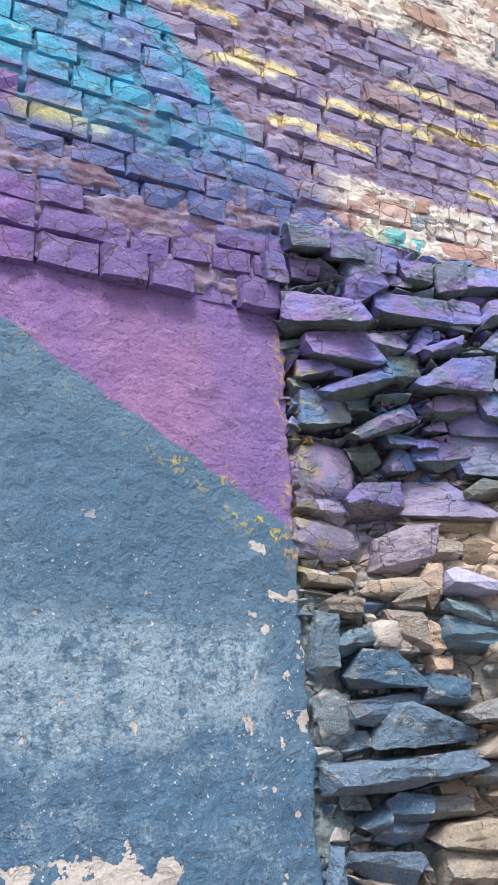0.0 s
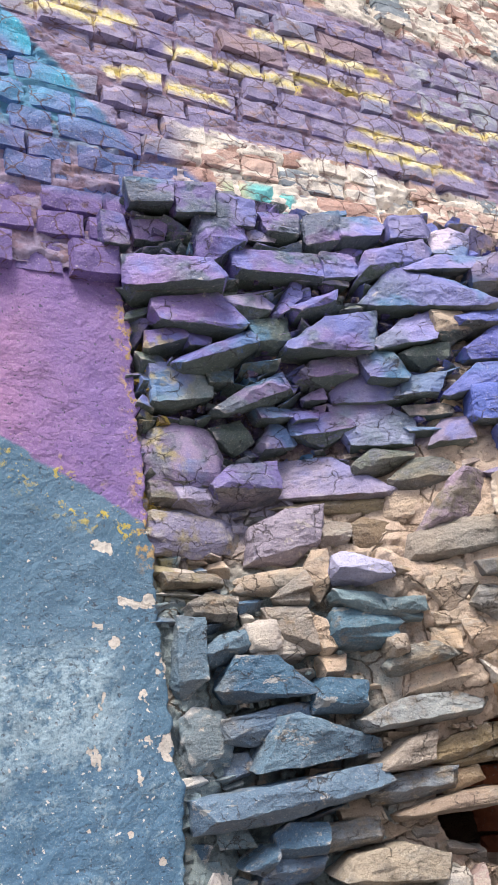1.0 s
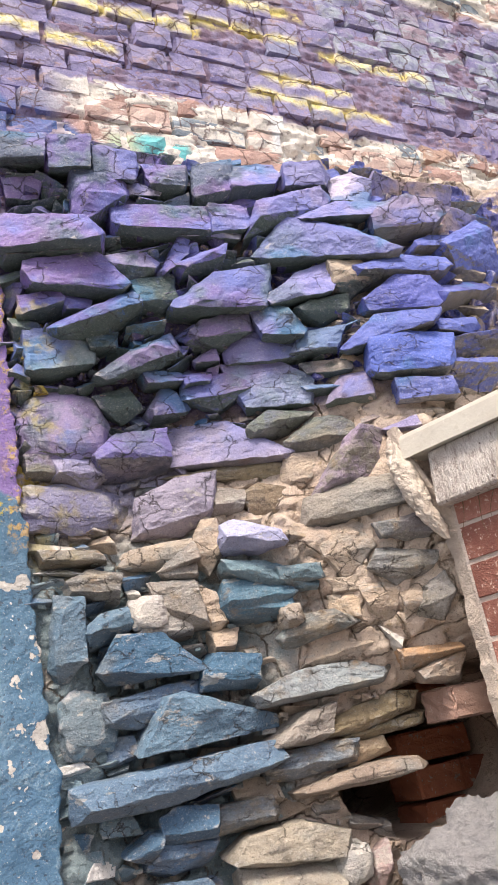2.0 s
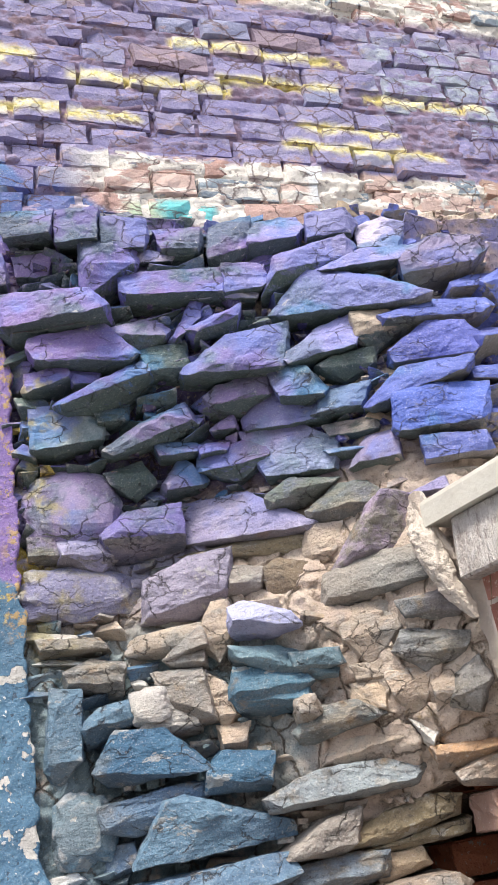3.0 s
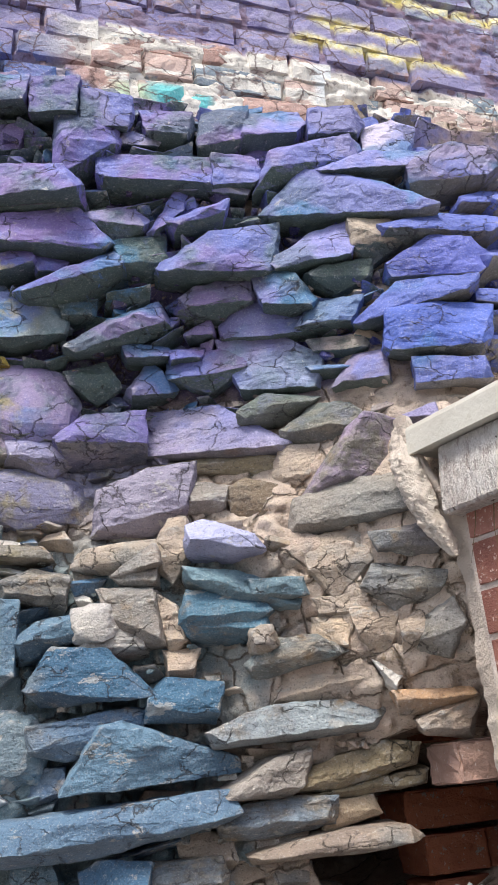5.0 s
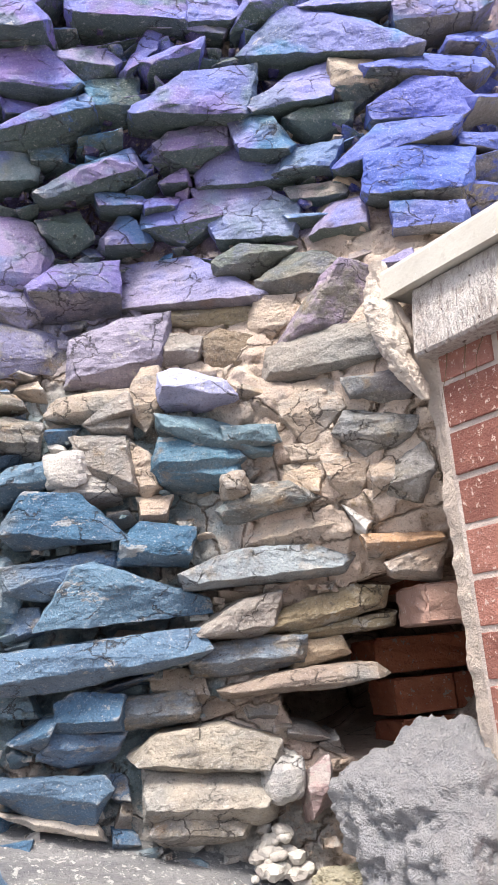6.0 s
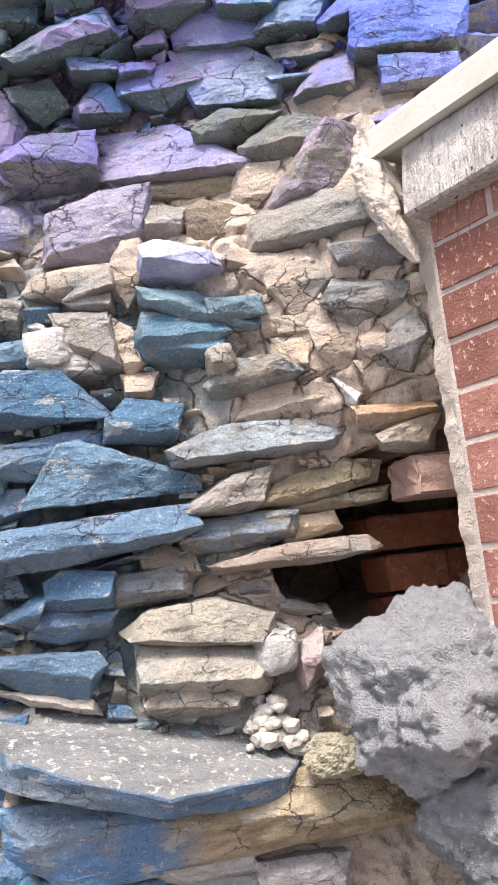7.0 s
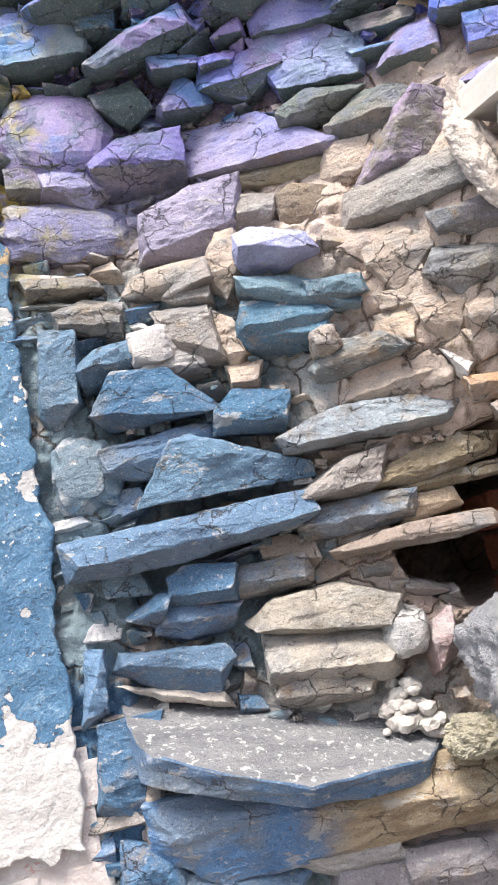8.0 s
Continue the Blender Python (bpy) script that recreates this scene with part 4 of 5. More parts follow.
hewn(0.221, 2.370, 0.02, 'greygreen', ((-3.5, 3.5), (3.5, 3.5), (3, 0), (-2.5, -1)), (-3.5, -1), (2.5, -1))
hewn(0.447, 2.318, 0.02, 'slateviolet', ((-3, 1), (2.5, 3.5), (3, 0.5), (-2.5, 0)), (-2.5, 0), (3, -0.5))
hewn(0.566, 2.318, 0.02, 'steelblue', ((-8.5, 2), (-1.5, 6.5), (8.5, 1.5), (9, -2.5), (-8, -1)), (-8, -1.5), (8.5, -3))
hewn(0.567, 2.230, 0.03, 'bluepale', ((-9, 7.5), (2.5, 7), (10, 0.5), (8.5, -5), (-5.5, -3.5), (-7.5, 1)), (-6, -3.5), (9, -5.5))
hewn(0.560, 2.125, 0.06, 'grey', ((-6, 1.5), (-1, 5), (9, 3), (2.5, -0.5), (-6.5, -1.5)), (-5.5, 0), (8.5, 2))
hewn(0.633, 2.087, 0.05, 'grey', ((-7.5, 1), (-1, 5.5), (5, 4), (7, 1), (-1.5, -2), (-8, -0.5)), (-6.5, 0), (7.5, -1))
hewn(0.358, 2.217, 0.04, 'slateviolet', ((-3.5, 1), (1, 7), (6, 1), (-1.5, -1)), (-3.5, -1), (5, -0.5))
hewn(0.457, 2.235, 0.04, 'darkpurple', ((-7, 3.5), (3.5, 5), (9, 1), (0, -3), (-7, 0.5)), (-6.5, 0), (8.5, 0))
hewn(0.251, 2.232, 0.02, 'greygreen', ((-5, 3), (3, 5), (5.5, 0), (1.5, -3), (-4, 0.5)), (-4.5, 0), (5, -0.5))
hewn(0.351, 2.280, 0.04, 'darkpurple', ((-4.5, 3), (4, 2.5), (5, 1), (-3, 0.5)), (-4.5, -0.5), (4, -0.5))
hewn(0.422, 2.272, 0.04, 'purple', ((-3.5, 3), (4, 3), (2.5, 0.5), (-3, 0)), (-3, -0.5), (3, -0.5))
hewn(0.128, 2.201, 0.03, 'mottled', ((-9.5, 6), (3, 10), (8.5, 3.5), (8.5, -3), (4, -5.5), (-9, -4.5)), (-9.5, -3), (7, -2))
hewn(0.249, 2.115, 0.07, 'purple', ((-7.5, 0.5), (-2, 5.5), (8.5, 6), (8.5, -1), (-5, -2.5)), (-7.5, -1), (7.5, -1.5))
hewn(0.464, 2.104, 0.04, 'lavender', ((-14, 8.5), (1, 7.5), (5, 1.5), (13.5, -2.5), (12, -4), (-6, -2), (-15, 0)), (-14, -1), (12.5, -4.5))
hewn(0.480, 2.044, 0.02, 'umber', ((-17.5, 3.5), (-3.5, 3), (12, 1), (10.5, -2.5), (2.5, -1.5), (-7, 2.5)), (-15.5, 2.5), (11.5, 0))
hewn(0.329, 1.977, 0.04, 'lavpale', ((-9.5, -4.5), (-8, 3), (0.5, 6.5), (9, 7), (8, -1), (0.5, -5)), (-9, -4.5), (7.5, -1))
hewn(0.438, 1.980, 0.03, 'greybrown', ((-3, 4), (4, 2.5), (2.5, -2), (-4, -1)), (-3, -0.5), (3.5, -1.5))
hewn(0.522, 1.964, 0.00, 'darkbrown', ((-5, 3), (-1, 4.5), (4.5, 2.5), (4.5, -3.5), (-4, -3.5)), (-5, -1), (4.5, -2))
hewn(0.649, 1.986, 0.07, 'purplebrown', ((-10.5, -4.5), (-1, 6), (3, 8.5), (8, 7), (5.5, -2), (-4.5, -1), (-8, -4)), (-3, -2), (4, 7.5))
hewn(0.624, 1.904, 0.05, 'layerdark', ((-11, -2), (-8.5, 4), (0, 6), (9, 4.5), (12, -1.5), (2, -2), (-7.5, -1.5)), (-9, -1), (12, -2))
hewn(0.418, 1.868, 0.07, 'lilac', ((-6.5, -0.5), (-5.5, 4), (-2.5, 5), (5.5, 1), (7, -1), (1, -2)), (-5, 1), (7, -2))
hewn(0.360, 1.876, 0.02, 'cream', ((-3, 2), (-0.5, 5.5), (2.5, 5), (2.5, -1), (-0.5, -5), (-3, -2.5)), (-2.5, -1.5), (2.5, -1))
hewn(0.701, 1.818, 0.04, 'slate', ((-6.5, 3), (3.5, 3.5), (5, 0), (2, -2.5), (-5.5, 0)), (-6, 0.5), (5, -1))
hewn(0.689, 1.758, 0.04, 'slatepale', ((-7, 1.5), (-4.5, 4.5), (7, 1.5), (4.5, -2), (-2.5, -2.5)), (-6, 0.5), (6, -1.5))
hewn(0.731, 1.683, 0.04, 'slatepale', ((-2, 3.5), (2.5, 4.5), (3.5, 0.5), (0, -4), (-5, -2.5)), (-3.5, -1.5), (2, -1))
hewn(0.664, 1.690, 0.02, 'cream', ((-4, 4.5), (3.5, 4.5), (2, -1.5), (-0.5, -4), (-3, -1)), (-4, 1), (2.5, -0.5))
hewn(0.424, 1.753, 0.04, 'tealmid', ((-6.5, 0), (-5, 5), (5, 4.5), (8.5, 0), (2.5, -2.5), (-5, -2)), (-6, 0), (8, -0.5))
hewn(0.510, 1.774, 0.04, 'tealgrey', ((-4, 2.5), (4.5, 2.5), (5.5, -0.5), (-1, -1.5), (-4, 0.5)), (-4, 0), (5, -0.5))
hewn(0.522, 1.666, 0.04, 'tealbrown', ((-6.5, 0), (-3, 3.5), (5, 3.5), (10.5, 0), (1.5, -1.5), (-5.5, -3)), (-6, -0.5), (9.5, 0))
hewn(0.597, 1.695, 0.03, 'beige', ((-3, 3.5), (3.5, 3.5), (2.5, -2.5), (-3, -2.5)), (-3.5, -1), (3, -1.5))
hewn(0.478, 1.706, 0.06, 'creamrock', ((-1, 2), (2.5, 3), (1.5, -0.5), (-2, -1.5)), (-1.5, -0.5), (1.5, -0.5))
hewn(0.284, 1.787, 0.03, 'greybrown', ((-5, 3.5), (3.5, 3), (4, -2), (0, -2.5), (-5, 1)), (-4.5, 1), (4.5, -1))
hewn(0.218, 1.761, 0.05, 'whiterock', ((-3.5, 0), (0.5, 4), (3.5, 3), (2, -1), (-4.5, -3)), (-3, -1.5), (3, -0.5))
hewn(0.143, 1.741, 0.05, 'steel', ((-5, 0), (-1.5, 3), (6, 4), (4, -1), (-3.5, -2.5)), (-4, -1), (5, 0.5))
hewn(0.255, 1.724, 0.03, 'greywhite', ((-7, -0.5), (-1, 3.5), (4.5, 2.5), (5.5, -1), (-3.5, -2)), (-6, -0.5), (5.5, -1))
hewn(0.198, 1.650, 0.06, 'deepteal', ((-9, 0.5), (-4.5, 6.5), (3.5, 5.5), (11, -2), (3, -2), (-7, -2.5)), (-7, 0), (10, -2.5))
hewn(0.355, 1.606, 0.05, 'deepteal', ((-5, 1.5), (-2, 4.5), (7, 3), (5.5, -3), (-5.5, -2)), (-4.5, 0), (6, -1.5))
hewn(0.221, 1.578, 0.03, 'steelgrey', ((-10, 2), (5, 3.5), (9.5, 3), (8, 0.5), (0.5, 0), (-3.5, -3.5), (-11, -2)), (-10, -1.5), (8, 0.5))
hewn(0.298, 1.518, 0.07, 'steel', ((-13, -3), (-7, 6), (-4, 6.5), (1, 5), (13.5, 0), (14, -2.5), (2.5, -2.5), (-6.5, -3)), (-6, -3), (-1.5, 4))
hewn(0.544, 1.559, 0.05, 'steelpale', ((-14.5, 0.5), (-5, 3.5), (13, 3.5), (14, 1.5), (12, -1.5), (-2.5, -2), (-13.5, -2)), (-13.5, -1.5), (12, -0.5))
hewn(0.488, 1.473, 0.05, 'greybrown', ((-7.5, -1), (0.5, 3.5), (7, 4.5), (7, -0.5), (3.5, -2.5), (-6.5, -2)), (-7.5, -1.5), (5.5, -0.5))
hewn(0.244, 1.429, 0.08, 'steelblue2', ((-20.5, 2.5), (-2, 3), (16, 4), (17.5, 0.5), (15, -1), (-6, -3.5), (-20.5, -3.5)), (-20, -1.5), (16.5, 0))
hewn(0.496, 1.421, 0.03, 'steelbrown', ((-9, 2), (3, 3), (10, 2.5), (9.5, -1.5), (-2.5, -2.5), (-8, -2)), (-8.5, -0.5), (8.5, -0.5))
hewn(0.580, 1.370, 0.06, 'slatebrown', ((-13, 0), (-1, 2), (11, 2), (13.5, 0), (6.5, -1.5), (-12, -1.5)), (-12.5, -0.5), (12.5, -0.5))
hewn(0.641, 1.487, 0.01, 'umber', ((-12.5, -3), (-6, 1), (4, 3.5), (10.5, 3), (10, -0.5), (-3, -3)), (-11, -2.5), (9.5, 0.5))
hewn(0.676, 1.453, 0.00, 'umber', ((-10.5, 0), (0, 1.5), (9, 2), (8.5, -0.5), (-4, -1.5)), (-10.5, 0), (8, 0))
hewn(0.627, 1.421, 0.00, 'brown', ((-5, 2), (4.5, 2), (6, -0.5), (-3.5, -2.5)), (-5.5, -0.5), (4.5, 0))
hewn(0.231, 1.355, 0.05, 'deepblue', ((-4.5, 2), (-2, 3.5), (6, 2.5), (5, -2.5), (-0.5, -2.5), (-5, -2)), (-4.5, -1), (5.5, -1.5))
hewn(0.358, 1.347, 0.03, 'steelbrown', ((-6.5, 2.5), (4.5, 2.5), (5.5, 0), (5, -2), (-7.5, -2.5)), (-7, -1), (5, -1))
hewn(0.157, 1.326, 0.05, 'deepblue', ((-4.5, -0.5), (0.5, 2), (3, 2), (0.5, -3)), (-4, -1), (2.5, 0))
hewn(0.233, 1.306, 0.02, 'steelgrey', ((-6.5, -0.5), (-4.5, 3), (7.5, 2), (5, -2), (-2, -2.5)), (-5.5, 0), (6, -0.5))
hewn(0.187, 1.239, 0.04, 'steelblue2', ((-10, 1), (-8.5, 3.5), (7, 2), (8, 0), (5, -4.5), (-2.5, -3.5)), (-9, 1.5), (6.5, -2))
hewn(0.190, 1.189, 0.02, 'layered', ((-9.5, 3), (5.5, -0.5), (6.5, -3), (-2.5, -0.5)), (-9, 2.5), (6.5, -2))
hewn(0.414, 1.277, 0.05, 'sand', ((-11.5, 0), (-6.5, 3), (3.5, 3.5), (11.5, 0.5), (11.5, -4.5), (-6.5, -3)), (-11, -1), (10.5, -3.5))
hewn(0.427, 1.207, 0.06, 'sandgrey', ((-10.5, 5), (9.5, 3), (9, -3.5), (5.5, -4), (-10.5, -2)), (-11.5, -0.5), (8, -2))
hewn(0.402, 1.161, 0.04, 'sand', ((-7.5, 3.5), (8, 1), (6.5, -3.5), (-5.5, -2.5)), (-8, 0), (7, -1.5))
hewn(0.540, 1.220, 0.06, 'whitestone', ((-2.5, 1.5), (2.5, 3), (4.5, 2), (4, -3.5), (-0.5, -4), (-3, -1)), (-3, 0), (3, -1))
hewn(0.594, 1.214, 0.05, 'rose', ((-1, 2), (2.5, 4), (3, -2.5), (-1, -5)), (-2, -0.5), (1.5, -0.5))
hewn(0.066, 1.714, 0.04, 'steel', ((-2, 9.5), (3.5, 8.5), (2.5, -3), (-2, -7), (-4, -3.5)), (-3.5, -3), (3, -3))
hewn(0.088, 1.569, 0.02, 'tealrock', ((-4, 6), (3, 6.5), (4, -1.5), (2, -5), (-6, -3.5)), (-5, -2), (3, -2.5))
hewn(0.055, 1.226, 0.03, 'steelblue2', ((-1, 5.5), (2, 5), (1, -5), (-3, -6)), (-2, -4), (1.5, -3.5))
hewn(0.092, 1.098, 0.03, 'deepblue', ((-4, 6.5), (5.5, 7), (3.5, 1), (0.5, -4), (0, -7.5), (-6, -5.5)), (-5, -3.5), (2.5, -0.5))
hewn(0.381, 0.993, 0.08, 'beam', ((-26.5, 4.5), (-13, 3.5), (13.5, 4), (32, 3.5), (33, -6), (10, -7.5), (-17, -8), (-26, -3)), (-25.5, 0), (30.5, -3))
hewn(0.411, 0.906, 0.04, 'greywhite', ((-9, -0.5), (5.5, 1), (7, -2), (-2, -3)), (-8.5, 1), (6, 0))
hewn(0.219, 0.900, 0.03, 'steelblue2', ((-10, 2.5), (0.5, 1), (11, -0.5), (8.5, -4.5), (-10, -2.5)), (-10, 0.5), (9.5, -2))
hewn(0.105, 0.933, 0.03, 'deepblue', ((-4.5, 5.5), (2.5, 3), (4.5, -1.5), (3, -6), (-6, -4)), (-5, -0.5), (4, -2))
hewn(0.552, 0.862, 0.03, 'greyrock', ((-7, 3.5), (2, 3.5), (7, 3), (7.5, -4.5), (1.5, -6.5), (-6.5, -4)), (-7.5, -0.5), (6, -1.5))
hewn(0.431, 0.857, 0.02, 'greyrock', ((-5, 2.5), (6.5, 2), (6, -5), (-6.5, -3)), (-6, -0.5), (5.5, -2))
hewn(0.116, 1.042, 0.02, 'cream', ((-1, 7), (2, 5), (-0.5, 0.5), (1, -7.5), (-1.5, -7.5)), (-1.5, 2), (0.5, -2.5))
hewn(0.144, 2.087, 0.03, 'lavgrey', ((-5.5, 4), (4, 4.5), (7.5, 0), (3, -3), (-4, -1)), (-5.5, -0.5), (5.5, -0.5))
hewn(0.056, 2.099, 0.02, 'purplebrown', ((-2.5, 3), (3.5, 3.5), (4, -2), (-2.5, -1.5)), (-3, -1), (3.5, -1.5))
hewn(0.137, 2.014, 0.02, 'mottledblue', ((-11, 6), (3, 4), (13.5, 3.5), (12, -4), (-1.5, -4), (-10.5, -1.5)), (-11, -1), (11.5, -1.5))
hewn(0.094, 1.892, 0.03, 'olive', ((-6, 2), (5, 1.5), (7.5, -1), (-5, -0.5)), (-6, 0), (7, -1))
hewn(0.134, 1.828, 0.03, 'greygreen', ((-5.5, 1.5), (-0.5, 4), (5.5, 2.5), (5, -2.5), (-4.5, -1)), (-5.5, -0.5), (5, -1.5))
hewn(0.613, 1.818, 0.02, 'cream', ((-5.5, 4.5), (5, 5.5), (6, -0.5), (-1, -5), (-5.5, -1)), (-5.5, -0.5), (6, -0.5))
hewn(0.589, 1.623, 0.02, 'cream', ((-9, 2), (7, 3.5), (9, 1), (2.5, -3), (-8.5, -2.5)), (-9, -1.5), (8, 0.5))
hewn(0.612, 1.743, 0.02, 'cream', ((-4, 2), (4.5, 2.5), (2, -1.5), (-3.5, -1)), (-3.5, -0.5), (3, -1))
hewn(0.708, 1.693, 0.02, 'cream', ((-2.5, 3), (3, 3.5), (1, -2), (-2.5, -3.5)), (-2.5, -0.5), (1.5, -1))
hewn(0.348, 1.740, 0.02, 'cream', ((-2, 5.5), (1, 3.5), (2.5, -2.5), (-0.5, -4.5), (-2, 0.5)), (-1, -1.5), (2.5, -2))
hewn(0.365, 1.678, 0.02, 'cream', ((-2.5, 3), (3, 2.5), (1.5, -2), (-2, -2)), (-2.5, -1), (2, -1))
hewn(0.269, 1.883, 0.02, 'creamrock', ((-8, 2.5), (6.5, 3), (7.5, 0.5), (-1, -2), (-7.5, -0.5)), (-7, 0), (7.5, 0))
hewn(0.299, 1.848, 0.03, 'greybrown', ((-5.5, -0.5), (2.5, 4), (3.5, 1), (-3, -1)), (-4, -1), (4, 0.5))
hewn(0.595, 2.011, 0.02, 'cream', ((-2.5, 5), (4.5, 4.5), (2, -1), (-2.5, -3.5), (-4, 0)), (-2.5, -1), (3, -0.5))
hewn(0.678, 1.623, 0.02, 'whitish', ((-3, 3.5), (0, 0), (2, 0.5), (0, -3)), (-2, 1.5), (1, -2))
hewn(0.736, 1.577, 0.04, 'rust', ((-6.5, 2), (5.5, 1.5), (6.5, 0), (0.5, -1.5), (-5.5, -1.5)), (-6.5, 0.5), (6, 0))
hewn(0.758, 1.543, 0.04, 'rosebrown', ((-4.5, 0.5), (0.5, 2.5), (5.5, 3), (4, -3.5), (-3, -2)), (-4.5, -1), (3.5, -1.5))
hewn(0.807, 2.114, 0.04, 'blue', ((-5.5, 4.5), (6, 2.5), (7, -1), (-5.5, -0.5)), (-6, -0.5), (6, -1.5))
hewn(0.752, 2.045, 0.04, 'slateviolet', ((-5, 1.5), (2.5, 2.5), (3, 0.5), (-3.5, 0.5)), (-4, 0.5), (3.5, -0.5))
hewn(0.711, 2.175, 0.04, 'slateviolet', ((-2.5, 5), (4, 4), (3.5, -2.5), (-6.5, -1)), (-5, -1.5), (4, -2.5))
hewn(0.673, 2.200, 0.03, 'steelblue', ((-5.5, 2.5), (5, 1), (4, 0), (-4.5, 1.5)), (-5, 0.5), (4.5, -1))
hewn(0.688, 2.245, 0.02, 'greybrown', ((-6, 3), (4, 2), (5, -0.5), (-4.5, 0)), (-5.5, 0), (5, -1.5))
hewn(0.343, 2.735, 0.02, 'pale', ((-1, 2.5), (4, 1.5), (5, 1.5), (-3.5, 1), (-3.5, 2.5)), (-3.5, -1), (4, -0.5))
hewn(0.481, 2.604, 0.02, 'whitish', ((-8.5, 3.5), (1, 1.5), (7.5, 1.5), (6.5, 0.5), (-5, 1.5)), (-8.5, 1), (7, -0.5))
hewn(0.467, 1.788, 0.03, 'tealgrey', ((-9.5, 4.5), (-1, 3.5), (10, 0), (9, -3.5), (0, -2), (-9, 3)), (-9, 2), (9, -3.5))
hewn(0.440, 1.738, 0.03, 'tealmid', ((-6.5, 4), (5, 3.5), (6, -1), (2, -2), (-7.5, -0.5)), (-6.5, 0), (5.5, -1.5))
hewn(0.306, 1.829, 0.02, 'greybrown', ((-5, 1), (2, 4.5), (2, 0), (-1.5, -1)), (-4, 0), (2.5, -0.5))
hewn(0.286, 1.755, 0.03, 'greybrown', ((-6, 6), (3.5, 5), (4.5, -3.5), (-0.5, -3.5), (-4, 1)), (-4, 1), (5, -3))
hewn(0.063, 2.817, 0.06, 'purple', ((-5.5, 5), (5.5, 5), (5, 1), (-5.5, 1.5)), (-5.5, -2), (5, -2.5))
hewn(0.167, 2.799, 0.06, 'purple', ((-4.5, 6.5), (5, 5.5), (4.5, 0.5), (-5, 0.5)), (-5, -2.5), (4.5, -3))
hewn(0.271, 2.774, 0.05, 'violet', ((-4.5, 6), (5.5, 5), (5.5, 0), (-4, 0)), (-5, -2), (4.5, -2.5))
hewn(0.074, 2.747, 0.00, 'darkpurple', ((-4, 5), (4.5, 3.5), (3, -2), (-3.5, -1.5)), (-4, -1.5), (3.5, -2))
hewn(-0.014, 2.731, 0.03, 'purple', ((-3, 6), (2.5, 6), (3.5, -1.5), (-3, -2)), (-3, -3), (3, -3))
# towards the far end
stone(1.136, 2.544, 0.205, 0.056, 0.117, 19, 0.040, 'blue')
stone(1.069, 2.410, 0.213, 0.049, 0.085, 18, 0.040, 'indigo')
stone(1.005, 2.248, 0.133, 0.032, 0.043, 4, 0.040, 'blue')
stone(0.950, 2.169, 0.139, 0.050, 0.070, -5, 0.050, 'blue')
stone(0.980, 2.759, 0.108, 0.063, 0.060, -7, 0.020, 'pinkbrick')
stone(1.103, 2.737, 0.120, 0.060, 0.065, -6, 0.020, 'pinkbrick')
stone(1.155, 2.645, 0.103, 0.070, 0.071, -5, 0.030, 'pinkbrick')

# small stones and chips wedged between the large ones
filler = random.Random(11)
tries = 0
made = 0
while made < 260 and tries < 30000:
    tries += 1
    x, z = filler.uniform(0.03, 1.25), filler.uniform(0.85, 2.88)
    if hollow(x, z) > 0.02 or (z < 2.06 and x > 0.73) or (z > 2.74 and x > 0.6):
        continue
    if x > 0.42 and 1.58 < z < 2.12 and filler.random() < 0.75:
        continue
    if x > 0.40 and z < 1.25:
        continue
    w, h = filler.uniform(0.03, 0.11), filler.uniform(0.016, 0.045)
    if any(abs(x - px) < (pw + w) * 0.42 and abs(z - pz) < (ph + h) * 0.38 for px, pz, pw, ph in PLACED):
        continue
    if z > 2.25:
        kind = filler.choice(("purple", "violet", "slateviolet", "grey") if x < 0.5 else ("indigo", "blue", "cream", "cream"))
    elif z > 1.98 and x < 0.48:
        kind = filler.choice(("lavgrey", "slateviolet", "mottledblue", "grey", "steelpale"))
    elif x < 0.36 + 0.4 * max(0.0, 1.6 - z):
        kind = filler.choice(("tealgrey", "steelgrey", "deepblue", "tealpale", "greybrown", "whitish", "cream"))
    else:
        kind = filler.choice(("greybrown", "cream", "beige", "cream", "brown"))
    stone(x, z, w, h, h * filler.uniform(0.6, 1.3), filler.uniform(-14, 14), filler.uniform(-0.015, 0.012), kind)
    made += 1

# small dark stones jammed into the upper joints
tries = made = 0
while made < 150 and tries < 20000:
    tries += 1
    x, z = filler.uniform(0.03, 0.95), filler.uniform(2.10, 2.84)
    w, h = filler.uniform(0.025, 0.075), filler.uniform(0.015, 0.045)
    if (z < 2.2 and x > 0.5) or any(abs(x - px) < (pw * 0.36 + w * 0.2) and abs(z - pz) < (ph * 0.36 + h * 0.2) for px, pz, pw, ph in PLACED):
        continue
    kind = filler.choice(("purple", "darkgreen", "slateviolet", "deepteal", "darkpurple", "steelblue", "violet") if x < 0.62 else ("indigo", "blue", "steelblue", "brown"))
    stone(x, z, w, h, h * filler.uniform(0.4, 1.4), filler.uniform(-35, 35), filler.uniform(-0.015, 0.022), kind)
    made += 1

